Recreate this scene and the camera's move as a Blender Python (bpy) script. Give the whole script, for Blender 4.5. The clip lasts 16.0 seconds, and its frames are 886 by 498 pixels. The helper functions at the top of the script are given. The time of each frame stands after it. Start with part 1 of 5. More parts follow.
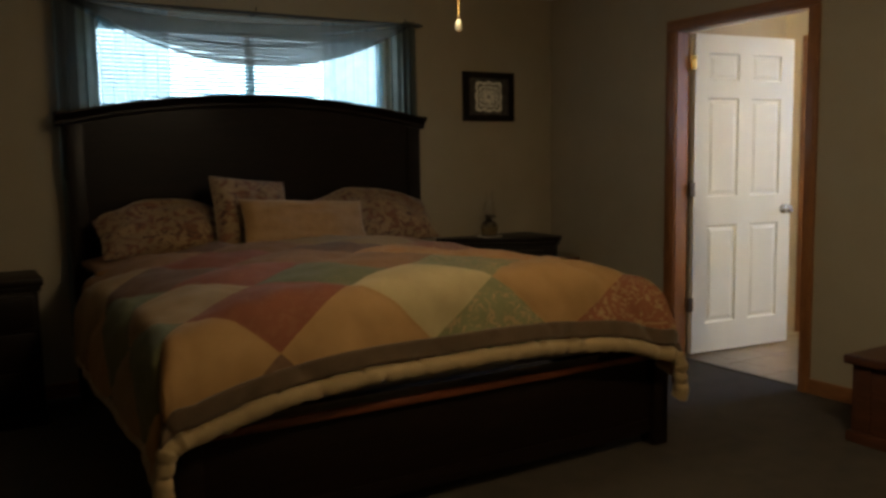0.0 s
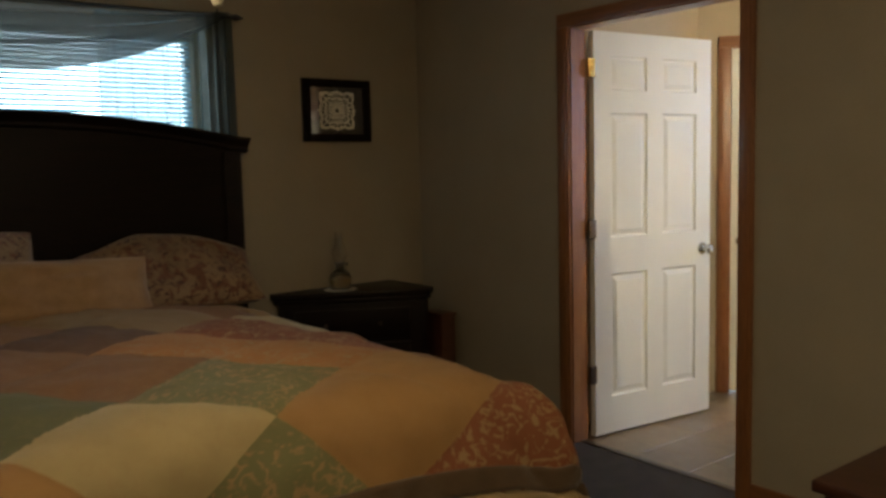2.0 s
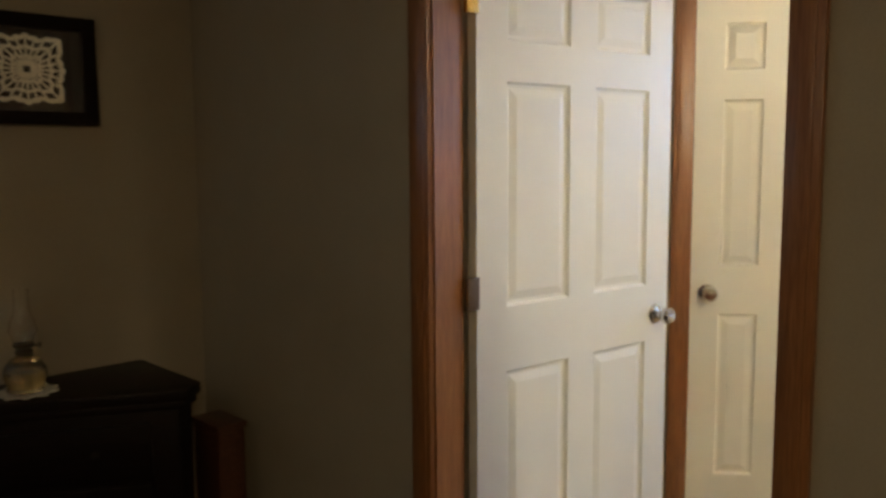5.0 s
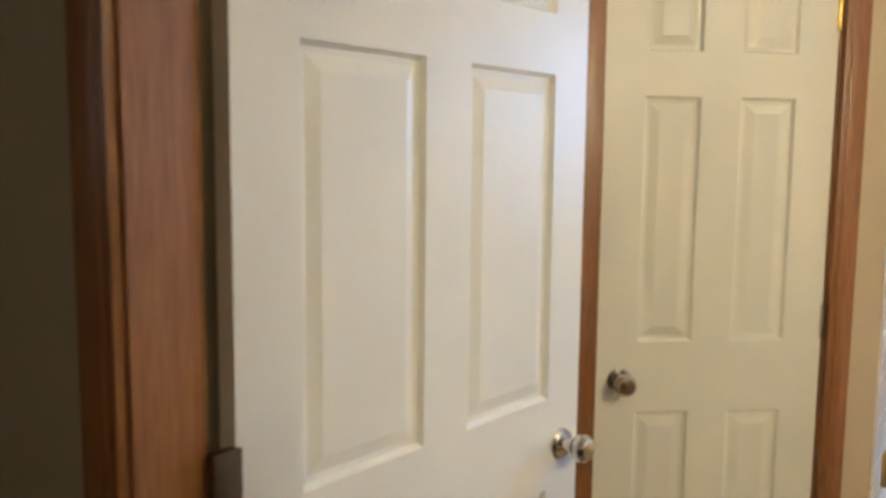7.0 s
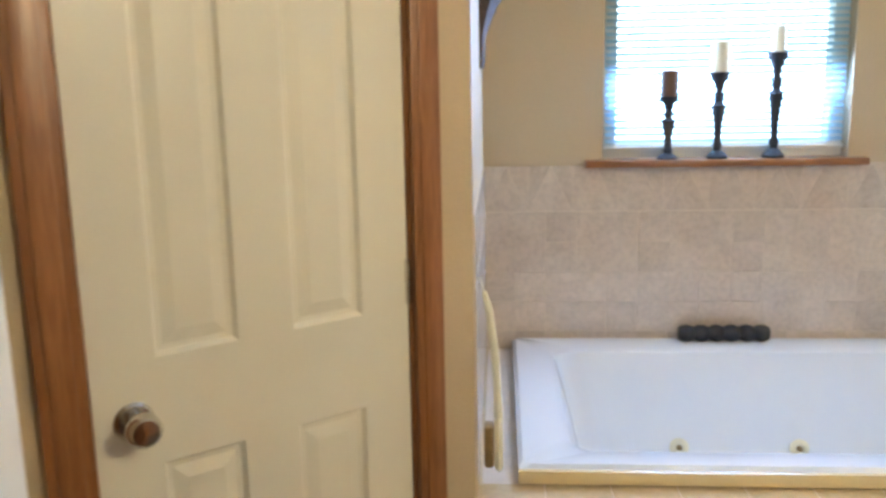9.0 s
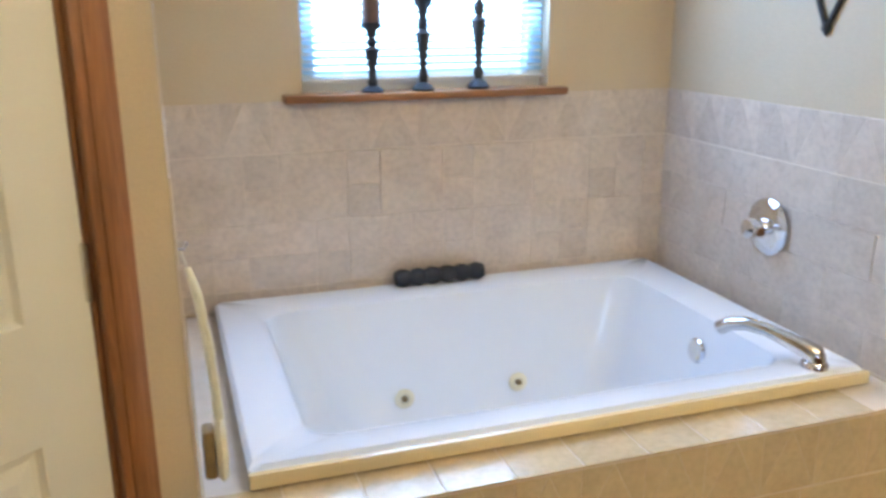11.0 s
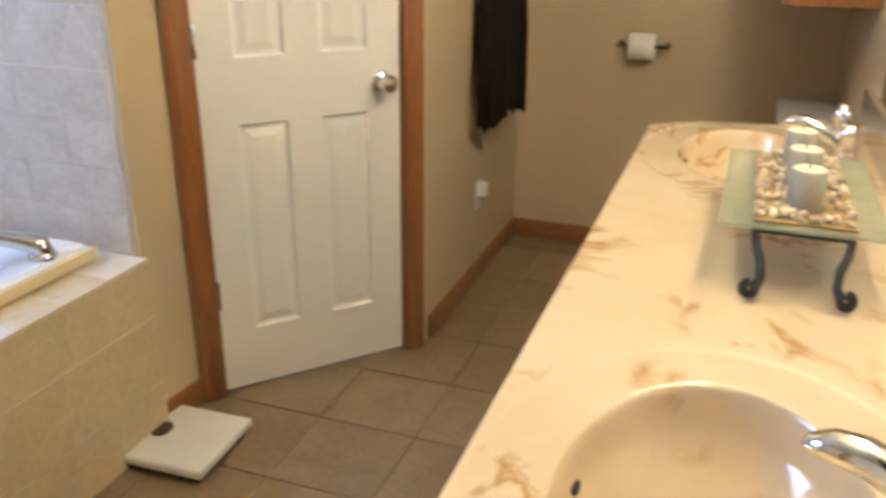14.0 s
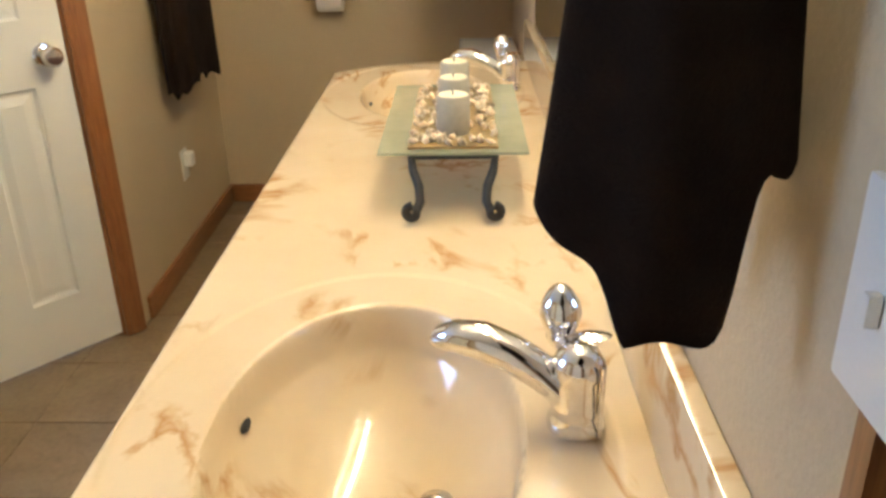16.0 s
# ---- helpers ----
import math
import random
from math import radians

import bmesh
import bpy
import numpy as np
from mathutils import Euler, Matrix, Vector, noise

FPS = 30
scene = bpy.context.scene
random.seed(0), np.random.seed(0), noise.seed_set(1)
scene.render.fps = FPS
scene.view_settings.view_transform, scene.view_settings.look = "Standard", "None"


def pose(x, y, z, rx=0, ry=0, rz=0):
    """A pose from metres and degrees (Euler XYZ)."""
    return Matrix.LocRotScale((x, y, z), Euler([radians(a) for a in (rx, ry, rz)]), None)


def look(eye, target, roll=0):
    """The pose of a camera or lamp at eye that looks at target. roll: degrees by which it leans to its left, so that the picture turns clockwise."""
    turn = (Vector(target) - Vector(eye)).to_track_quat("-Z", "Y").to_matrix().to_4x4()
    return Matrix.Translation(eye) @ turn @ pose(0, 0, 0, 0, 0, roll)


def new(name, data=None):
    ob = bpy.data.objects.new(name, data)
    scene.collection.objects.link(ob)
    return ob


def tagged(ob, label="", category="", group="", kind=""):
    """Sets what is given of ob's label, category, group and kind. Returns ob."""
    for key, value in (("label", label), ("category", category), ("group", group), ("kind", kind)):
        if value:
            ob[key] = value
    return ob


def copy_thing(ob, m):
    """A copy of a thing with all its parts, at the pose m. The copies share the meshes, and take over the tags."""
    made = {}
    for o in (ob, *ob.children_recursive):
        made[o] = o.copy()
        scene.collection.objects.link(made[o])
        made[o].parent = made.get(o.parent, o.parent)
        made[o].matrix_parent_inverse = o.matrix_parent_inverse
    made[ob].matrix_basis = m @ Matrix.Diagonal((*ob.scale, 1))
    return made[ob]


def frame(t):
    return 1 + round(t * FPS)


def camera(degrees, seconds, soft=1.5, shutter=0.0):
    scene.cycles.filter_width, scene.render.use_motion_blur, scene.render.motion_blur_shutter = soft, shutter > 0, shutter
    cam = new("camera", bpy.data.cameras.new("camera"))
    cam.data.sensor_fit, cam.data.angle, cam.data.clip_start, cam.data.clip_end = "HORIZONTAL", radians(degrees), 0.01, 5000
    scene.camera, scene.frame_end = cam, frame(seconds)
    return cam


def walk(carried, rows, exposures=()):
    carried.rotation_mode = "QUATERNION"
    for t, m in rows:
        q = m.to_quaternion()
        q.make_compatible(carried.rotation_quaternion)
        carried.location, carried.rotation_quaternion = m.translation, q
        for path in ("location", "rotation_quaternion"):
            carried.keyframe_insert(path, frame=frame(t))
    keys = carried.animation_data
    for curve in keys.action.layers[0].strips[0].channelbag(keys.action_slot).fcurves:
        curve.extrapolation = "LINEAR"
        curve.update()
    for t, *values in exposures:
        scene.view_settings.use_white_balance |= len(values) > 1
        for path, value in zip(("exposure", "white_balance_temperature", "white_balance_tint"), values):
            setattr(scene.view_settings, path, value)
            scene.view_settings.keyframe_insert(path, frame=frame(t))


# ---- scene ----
cam = camera(56.0, 16.0, soft=3.0, shutter=0.4)
PATH = [
    (0, (-3.939, -4.919, 1.282), (-2.921, -3.211, 1.07), -0.9),
    (0.5, (-3.725, -4.667, 1.312), (-2.62, -3.012, 1.109), -1.3),
    (1, (-3.52, -4.418, 1.351), (-2.368, -2.796, 1.149), -1.4),
    (1.5, (-3.25, -4.222, 1.354), (-2.051, -2.633, 1.16), -1.8),
    (2, (-2.986, -4.007, 1.392), (-1.771, -2.43, 1.199), -1.4),
    (2.5, (-2.703, -3.802, 1.416), (-1.435, -2.269, 1.204), -0.8),
    (3, (-2.432, -3.586, 1.42), (-1.062, -2.145, 1.199), -0.6),
    (3.5, (-2.168, -3.334, 1.459), (-0.808, -1.885, 1.23), -1.2),
    (3.7, (-2.093, -3.219, 1.435), (-0.744, -1.757, 1.225), -1.1),
    (5.8, (-1.087, -2.409, 1.472), (0.389, -1.082, 1.23), 0.3),
    (6, (-0.991, -2.302, 1.483), (0.516, -1.01, 1.241), 0.4),
    (6.5, (-0.794, -2.137, 1.49), (0.779, -0.922, 1.264), 0.6),
    (7, (-0.572, -1.998, 1.495), (1.069, -0.876, 1.271), 0.6),
    (7.5, (-0.38, -1.904, 1.494), (1.381, -0.982, 1.272), 0.8),
    (8, (-0.176, -1.809, 1.484), (1.702, -1.162, 1.254), 0.4),
    (8.5, (0.008, -1.768, 1.458), (1.957, -1.449, 1.148), -0.0),
    (9, (0.179, -1.789, 1.441), (2.138, -1.649, 1.067), -1.1),
    (9.2, (0.241, -1.806, 1.436), (2.2, -1.704, 1.046), -1.5),
    (11.3, (0.585, -1.708, 1.44), (2.311, -2.446, 0.857), 0.2),
    (11.5, (0.64, -1.69, 1.444), (2.344, -2.531, 0.82), 0.4),
    (12, (0.66, -1.64, 1.4), (2.237, -2.678, 0.745), 0.9),
    (12.5, (0.68, -1.625, 1.388), (2.057, -2.892, 0.685), 1.2),
    (13, (0.57, -1.672, 1.363), (1.717, -3.146, 0.648), 0.0),
    (13.5, (0.499, -1.727, 1.397), (1.399, -3.348, 0.648), -0.0),
    (14, (0.44, -1.739, 1.389), (1.065, -3.486, 0.644), 0.5),
    (14.5, (0.391, -1.746, 1.377), (0.776, -3.557, 0.621), 0.6),
    (15, (0.348, -1.742, 1.363), (0.564, -3.572, 0.585), 0.2),
    (15.5, (0.314, -1.732, 1.366), (0.404, -3.56, 0.56), -0.4),
    (16, (0.304, -1.735, 1.367), (0.356, -3.555, 0.54), -1.1),
]
walk(cam, [(t, look(eye, target, roll)) for t, eye, target, roll in PATH], [(0.0, 0.35), (16.0, 0.35)])

# ---- world, sun, large lights ----
world = bpy.data.worlds.new("sky")
scene.world = world
world.use_nodes = True
_wn = world.node_tree.nodes
_sky = _wn.new("ShaderNodeTexSky")
_sky.sky_type, _sky.sun_disc, _sky.sun_elevation, _sky.sun_rotation = "NISHITA", False, radians(42), radians(200)
_wn["Background"].inputs["Strength"].default_value = 0.12
world.node_tree.links.new(_sky.outputs["Color"], _wn["Background"].inputs["Color"])


def lamp(name, kind, m, power, color, size=(1, 1), angle=0.01):
    data = bpy.data.lights.new(name, kind)
    data.energy, data.color = power, color
    if kind == "AREA":
        data.shape, data.size, data.size_y = "RECTANGLE", size[0], size[1]
    if kind == "SUN":
        data.angle = angle
    ob = new(name, data)
    ob.matrix_world = m
    return ob


lamp("sun", "SUN", look((0, 0, 8), (2.0, 5.0, 0)), 2.0, (1, 0.95, 0.88), angle=radians(0.6))
lamp("bedroom_window_daylight", "AREA", look((-2.27, 0.065, 1.75), (-2.27, -3, 1.2)), 5.5, (0.80, 0.90, 1.0), (1.8, 0.75))
lamp("bath_window_daylight", "AREA", look((2.98, -2.53, 1.72), (0.5, -2.53, 1.0)), 30, (0.37, 0.56, 1.0), (0.76, 0.85))


# ---- materials ----
def material(name, build):
    m = bpy.data.materials.new(name)
    m.use_nodes = True
    n, l = m.node_tree.nodes, m.node_tree.links
    build(n, l, n["Principled BSDF"])
    return m


def coords(n, l, scale=(1, 1, 1), kind="Object", rot=(0, 0, 0)):
    tc, mp = n.new("ShaderNodeTexCoord"), n.new("ShaderNodeMapping")
    mp.inputs["Scale"].default_value, mp.inputs["Rotation"].default_value = scale, rot
    l.new(tc.outputs[kind], mp.inputs["Vector"])
    return mp.outputs["Vector"]


def noise_tex(n, l, vec, scale, detail=4, rough=0.6, dist=0.0):
    t = n.new("ShaderNodeTexNoise")
    t.inputs["Scale"].default_value, t.inputs["Detail"].default_value = scale, detail
    t.inputs["Roughness"].default_value, t.inputs["Distortion"].default_value = rough, dist
    l.new(vec, t.inputs["Vector"])
    return t.outputs["Fac"]


def ramp(n, l, fac, stops, mode="LINEAR"):
    r = n.new("ShaderNodeValToRGB")
    r.color_ramp.interpolation = mode
    e = r.color_ramp.elements
    while len(e) < len(stops):
        e.new(0.5)
    for el, (p, c) in zip(e, stops):
        el.position, el.color = p, (*c, 1)
    l.new(fac, r.inputs["Fac"])
    return r.outputs["Color"]


def mix(n, l, fac, a, b, mode="MIX"):
    m = n.new("ShaderNodeMixRGB")
    m.blend_type = mode
    for sock, v in ((m.inputs[0], fac), (m.inputs[1], a), (m.inputs[2], b)):
        if hasattr(v, "is_linked"):
            l.new(v, sock)
        elif isinstance(v, tuple):
            sock.default_value = (*v, 1)
        else:
            sock.default_value = v
    return m.outputs["Color"]


def bump(n, l, p, height, strength=0.2, distance=0.01):
    b = n.new("ShaderNodeBump")
    b.inputs["Strength"].default_value, b.inputs["Distance"].default_value = strength, distance
    l.new(height, b.inputs["Height"])
    l.new(b.outputs["Normal"], p.inputs["Normal"])


def surface(name, a, b, scale=6.0, rough=0.6, bump_scale=60.0, bump_strength=0.1, metal=0.0, fine=0.15, coat=0.0, sheen=0.0, vary=0.0):
    """Two-scale mottled surface between colours a and b."""
    def build(n, l, p):
        v = coords(n, l)
        c = ramp(n, l, noise_tex(n, l, v, scale, 5), [(0.3, a), (0.7, b)])
        f = noise_tex(n, l, v, bump_scale, 3)
        c = mix(n, l, fine, c, ramp(n, l, f, [(0.3, tuple(x * 0.6 for x in a)), (0.7, tuple(min(1, x * 1.25) for x in b))]))
        if vary:
            oi, hs = n.new("ShaderNodeObjectInfo"), n.new("ShaderNodeHueSaturation")
            mr = n.new("ShaderNodeMapRange")
            mr.inputs["To Min"].default_value, mr.inputs["To Max"].default_value = 1 - vary, 1 + vary
            l.new(oi.outputs["Random"], mr.inputs["Value"])
            l.new(mr.outputs["Result"], hs.inputs["Value"])
            l.new(c, hs.inputs["Color"])
            c = hs.outputs["Color"]
        l.new(c, p.inputs["Base Color"])
        p.inputs["Roughness"].default_value, p.inputs["Metallic"].default_value = rough, metal
        p.inputs["Coat Weight"].default_value, p.inputs["Sheen Weight"].default_value = coat, sheen
        if bump_strength:
            bump(n, l, p, f, bump_strength, 0.004)
    return material(name, build)


def wood(name, dark, light, rough=0.35, along=(40, 40, 2.2), coat=0.2, vary=0.1):
    def build(n, l, p):
        v = coords(n, l, along)
        big = noise_tex(n, l, v, 1.0, 6, 0.65, 0.6)
        fine = noise_tex(n, l, coords(n, l, tuple(a * 6 for a in along)), 1.0, 3)
        c = ramp(n, l, big, [(0.3, dark), (0.7, light)])
        c = mix(n, l, 0.35, c, ramp(n, l, fine, [(0.35, tuple(x * 0.5 for x in dark)), (0.65, light)]))
        l.new(c, p.inputs["Base Color"])
        p.inputs["Roughness"].default_value, p.inputs["Coat Weight"].default_value = rough, coat
        p.inputs["Coat Roughness"].default_value = 0.25
        bump(n, l, p, fine, 0.08, 0.002)
    return material(name, build)


def metal(name, color, rough):
    def build(n, l, p):
        v = coords(n, l)
        p.inputs["Metallic"].default_value = 1
        l.new(ramp(n, l, noise_tex(n, l, v, 90, 3), [(0.3, tuple(x * 0.85 for x in color)), (0.7, color)]), p.inputs["Base Color"])
        r = n.new("ShaderNodeMapRange")
        r.inputs["To Min"].default_value, r.inputs["To Max"].default_value = rough * 0.7, rough * 1.4
        l.new(noise_tex(n, l, v, 25, 4), r.inputs["Value"])
        l.new(r.outputs["Result"], p.inputs["Roughness"])
    return material(name, build)


def glass(name, color=(1, 1, 1), rough=0.0):
    def build(n, l, p):
        p.inputs["Base Color"].default_value = (*color, 1)
        p.inputs["Transmission Weight"].default_value, p.inputs["Roughness"].default_value = 1, rough
        p.inputs["IOR"].default_value = 1.45
    return material(name, build)


def glow(name, color, strength):
    def build(n, l, p):
        p.inputs["Base Color"].default_value = (*color, 1)
        p.inputs["Emission Color"].default_value, p.inputs["Emission Strength"].default_value = (*color, 1), strength
    return material(name, build)


def sheer(name, color, through_amount=0.55, weave=900.0):
    """Thin cloth: part translucent, part open weave."""
    def build(n, l, p):
        out = n["Material Output"]
        d, t, o = n.new("ShaderNodeBsdfDiffuse"), n.new("ShaderNodeBsdfTranslucent"), n.new("ShaderNodeBsdfTransparent")
        v = coords(n, l)
        c = ramp(n, l, noise_tex(n, l, v, 14, 4), [(0.3, tuple(x * 0.8 for x in color)), (0.7, color)])
        l.new(c, d.inputs["Color"])
        l.new(c, t.inputs["Color"])
        a, b = n.new("ShaderNodeMixShader"), n.new("ShaderNodeMixShader")
        a.inputs[0].default_value = 0.6
        l.new(d.outputs[0], a.inputs[1])
        l.new(t.outputs[0], a.inputs[2])
        b.inputs[0].default_value = through_amount
        l.new(a.outputs[0], b.inputs[1])
        l.new(o.outputs[0], b.inputs[2])
        l.new(b.outputs[0], out.inputs["Surface"])
    return material(name, build)


def quilt_material():
    """Patchwork in cells of the cloth's own surface coordinates."""
    cloth = {"r": (0.25, 0.075, 0.034), "g": (0.40, 0.22, 0.080), "b": (0.25, 0.125, 0.05), "o": (0.14, 0.14, 0.062), "c": (0.50, 0.39, 0.20), "t": (0.32, 0.21, 0.10),
             "d": (0.15, 0.075, 0.036), "f": (0.27, 0.095, 0.042), "F": (0.43, 0.20, 0.062), "O": (0.21, 0.20, 0.09)}
    first = 40
    courses = ("bdbtbbdbb", "bogtbdbtb", "gtodrbtfb", "gotrbdtbt", "dgrobFfcr", "gdgcOFfbg", "brdOggbfb", "gbtbffbgt", "bgrtbfgbr")

    def build(n, l, p):
        v = coords(n, l, (1, 1, 1), "UV")
        sp = n.new("ShaderNodeSeparateXYZ")
        l.new(v, sp.inputs[0])

        def calc(op, a, k):
            m = n.new("ShaderNodeMath")
            m.operation = op
            l.new(a, m.inputs[0])
            m.inputs[1].default_value = k
            return m.outputs[0]
        along = calc("DIVIDE", calc("SUBTRACT", sp.outputs["X"], 37.0), 9.0)
        course = calc("FLOOR", sp.outputs["Y"], 0.0)
        c, printed = (0.28, 0.14, 0.058), (0.0, 0.0, 0.0)
        for k, row in enumerate(courses):
            here = n.new("ShaderNodeMath")
            here.operation = "COMPARE"
            l.new(course, here.inputs[0])
            here.inputs[1].default_value, here.inputs[2].default_value = first + k, 0.3
            c = mix(n, l, here.outputs[0], c, ramp(n, l, along, [(i / 9, cloth[q]) for i, q in enumerate(row)], "CONSTANT"))
            printed = mix(n, l, here.outputs[0], printed, ramp(n, l, along, [(i / 9, (1.0,) * 3 if q in "fFO" else (0.12,) * 3) for i, q in enumerate(row)], "CONSTANT"))
        # printed scrolls on some of the patches
        leaf = noise_tex(n, l, coords(n, l, (1, 1, 1), "UV"), 9, 3, 0.55, 2.2)
        mask = n.new("ShaderNodeMath")
        mask.operation = "MULTIPLY"
        l.new(printed, mask.inputs[0])
        l.new(ramp(n, l, leaf, [(0.54, (0, 0, 0)), (0.58, (0.8, 0.8, 0.8))]), mask.inputs[1])
        c = mix(n, l, mask.outputs[0], c, (0.42, 0.27, 0.13))
        fine = noise_tex(n, l, coords(n, l), 320, 2)
        c = mix(n, l, 0.35, c, ramp(n, l, noise_tex(n, l, coords(n, l), 7, 5), [(0.3, (0.55, 0.5, 0.45)), (0.7, (1.0, 1.0, 1.0))]), "MULTIPLY")
        l.new(c, p.inputs["Base Color"])
        p.inputs["Roughness"].default_value = 0.8
        bump(n, l, p, fine, 0.25, 0.002)
    return material("patchwork_cloth", build)


def floral(name, ground, motif, dark):
    """Cloth printed with leaf-like blotches over a mottled ground."""
    def build(n, l, p):
        v = coords(n, l)
        c = ramp(n, l, noise_tex(n, l, v, 5, 3), [(0.35, tuple(x * 0.7 for x in ground)), (0.65, ground)])
        c = mix(n, l, ramp(n, l, noise_tex(n, l, v, 13, 3, 0.5, 1.8), [(0.52, (0, 0, 0)), (0.57, (1, 1, 1))]), c, motif)
        c = mix(n, l, ramp(n, l, noise_tex(n, l, coords(n, l, (1, 1, 1), "Object", (0.7, 0.4, 0.9)), 19, 3, 0.5, 2.4), [(0.57, (0, 0, 0)), (0.61, (0.9, 0.9, 0.9))]), c, dark)
        l.new(c, p.inputs["Base Color"])
        p.inputs["Roughness"].default_value, p.inputs["Sheen Weight"].default_value = 0.85, 0.2
        bump(n, l, p, noise_tex(n, l, v, 300, 2), 0.35, 0.003)
    return material(name, build)


def cultured_marble():
    def build(n, l, p):
        v = coords(n, l)
        base = ramp(n, l, noise_tex(n, l, v, 3.5, 5), [(0.3, (0.68, 0.525, 0.335)), (0.7, (0.76, 0.615, 0.42))])
        swirl = noise_tex(n, l, coords(n, l, (1, 0.7, 1)), 2.6, 5, 0.55, 3.2)
        vein = ramp(n, l, swirl, [(0.45, (0, 0, 0)), (0.495, (0.75, 0.75, 0.75)), (0.5, (1, 1, 1)), (0.56, (0, 0, 0))])
        patch = ramp(n, l, noise_tex(n, l, v, 5.0, 2), [(0.51, (0, 0, 0)), (0.62, (0.9, 0.9, 0.9))])
        f = n.new("ShaderNodeMath")
        f.operation = "MULTIPLY"
        l.new(vein, f.inputs[0])
        l.new(patch, f.inputs[1])
        c = mix(n, l, f.outputs[0], base, (0.45, 0.225, 0.065))
        l.new(c, p.inputs["Base Color"])
        p.inputs["Roughness"].default_value, p.inputs["Coat Weight"].default_value = 0.16, 0.6
        p.inputs["Coat Roughness"].default_value = 0.03
    return material("cultured_marble", build)


def stone_tile(name, a, b, rough, vary=0.12):
    def build(n, l, p):
        oi = n.new("ShaderNodeObjectInfo")
        add = n.new("ShaderNodeVectorMath")
        add.operation = "ADD"
        sc = n.new("ShaderNodeVectorMath")
        sc.operation = "SCALE"
        sc.inputs["Scale"].default_value = 1.0
        l.new(coords(n, l), add.inputs[0])
        mul = n.new("ShaderNodeMath")
        mul.operation = "MULTIPLY"
        mul.inputs[1].default_value = 37.0
        l.new(oi.outputs["Random"], mul.inputs[0])
        l.new(mul.outputs[0], add.inputs[1])
        v = add.outputs[0]
        c = ramp(n, l, noise_tex(n, l, v, 7, 6, 0.65, 0.8), [(0.3, a), (0.7, b)])
        f = noise_tex(n, l, v, 55, 4)
        c = mix(n, l, 0.2, c, ramp(n, l, f, [(0.35, tuple(x * 0.55 for x in a)), (0.6, b)]))
        hs, mr = n.new("ShaderNodeHueSaturation"), n.new("ShaderNodeMapRange")
        mr.inputs["To Min"].default_value, mr.inputs["To Max"].default_value = 1 - vary, 1 + vary
        l.new(oi.outputs["Random"], mr.inputs["Value"])
        l.new(mr.outputs["Result"], hs.inputs["Value"])
        l.new(c, hs.inputs["Color"])
        l.new(hs.outputs["Color"], p.inputs["Base Color"])
        p.inputs["Roughness"].default_value = rough
        bump(n, l, p, f, 0.12, 0.003)
    return material(name, build)


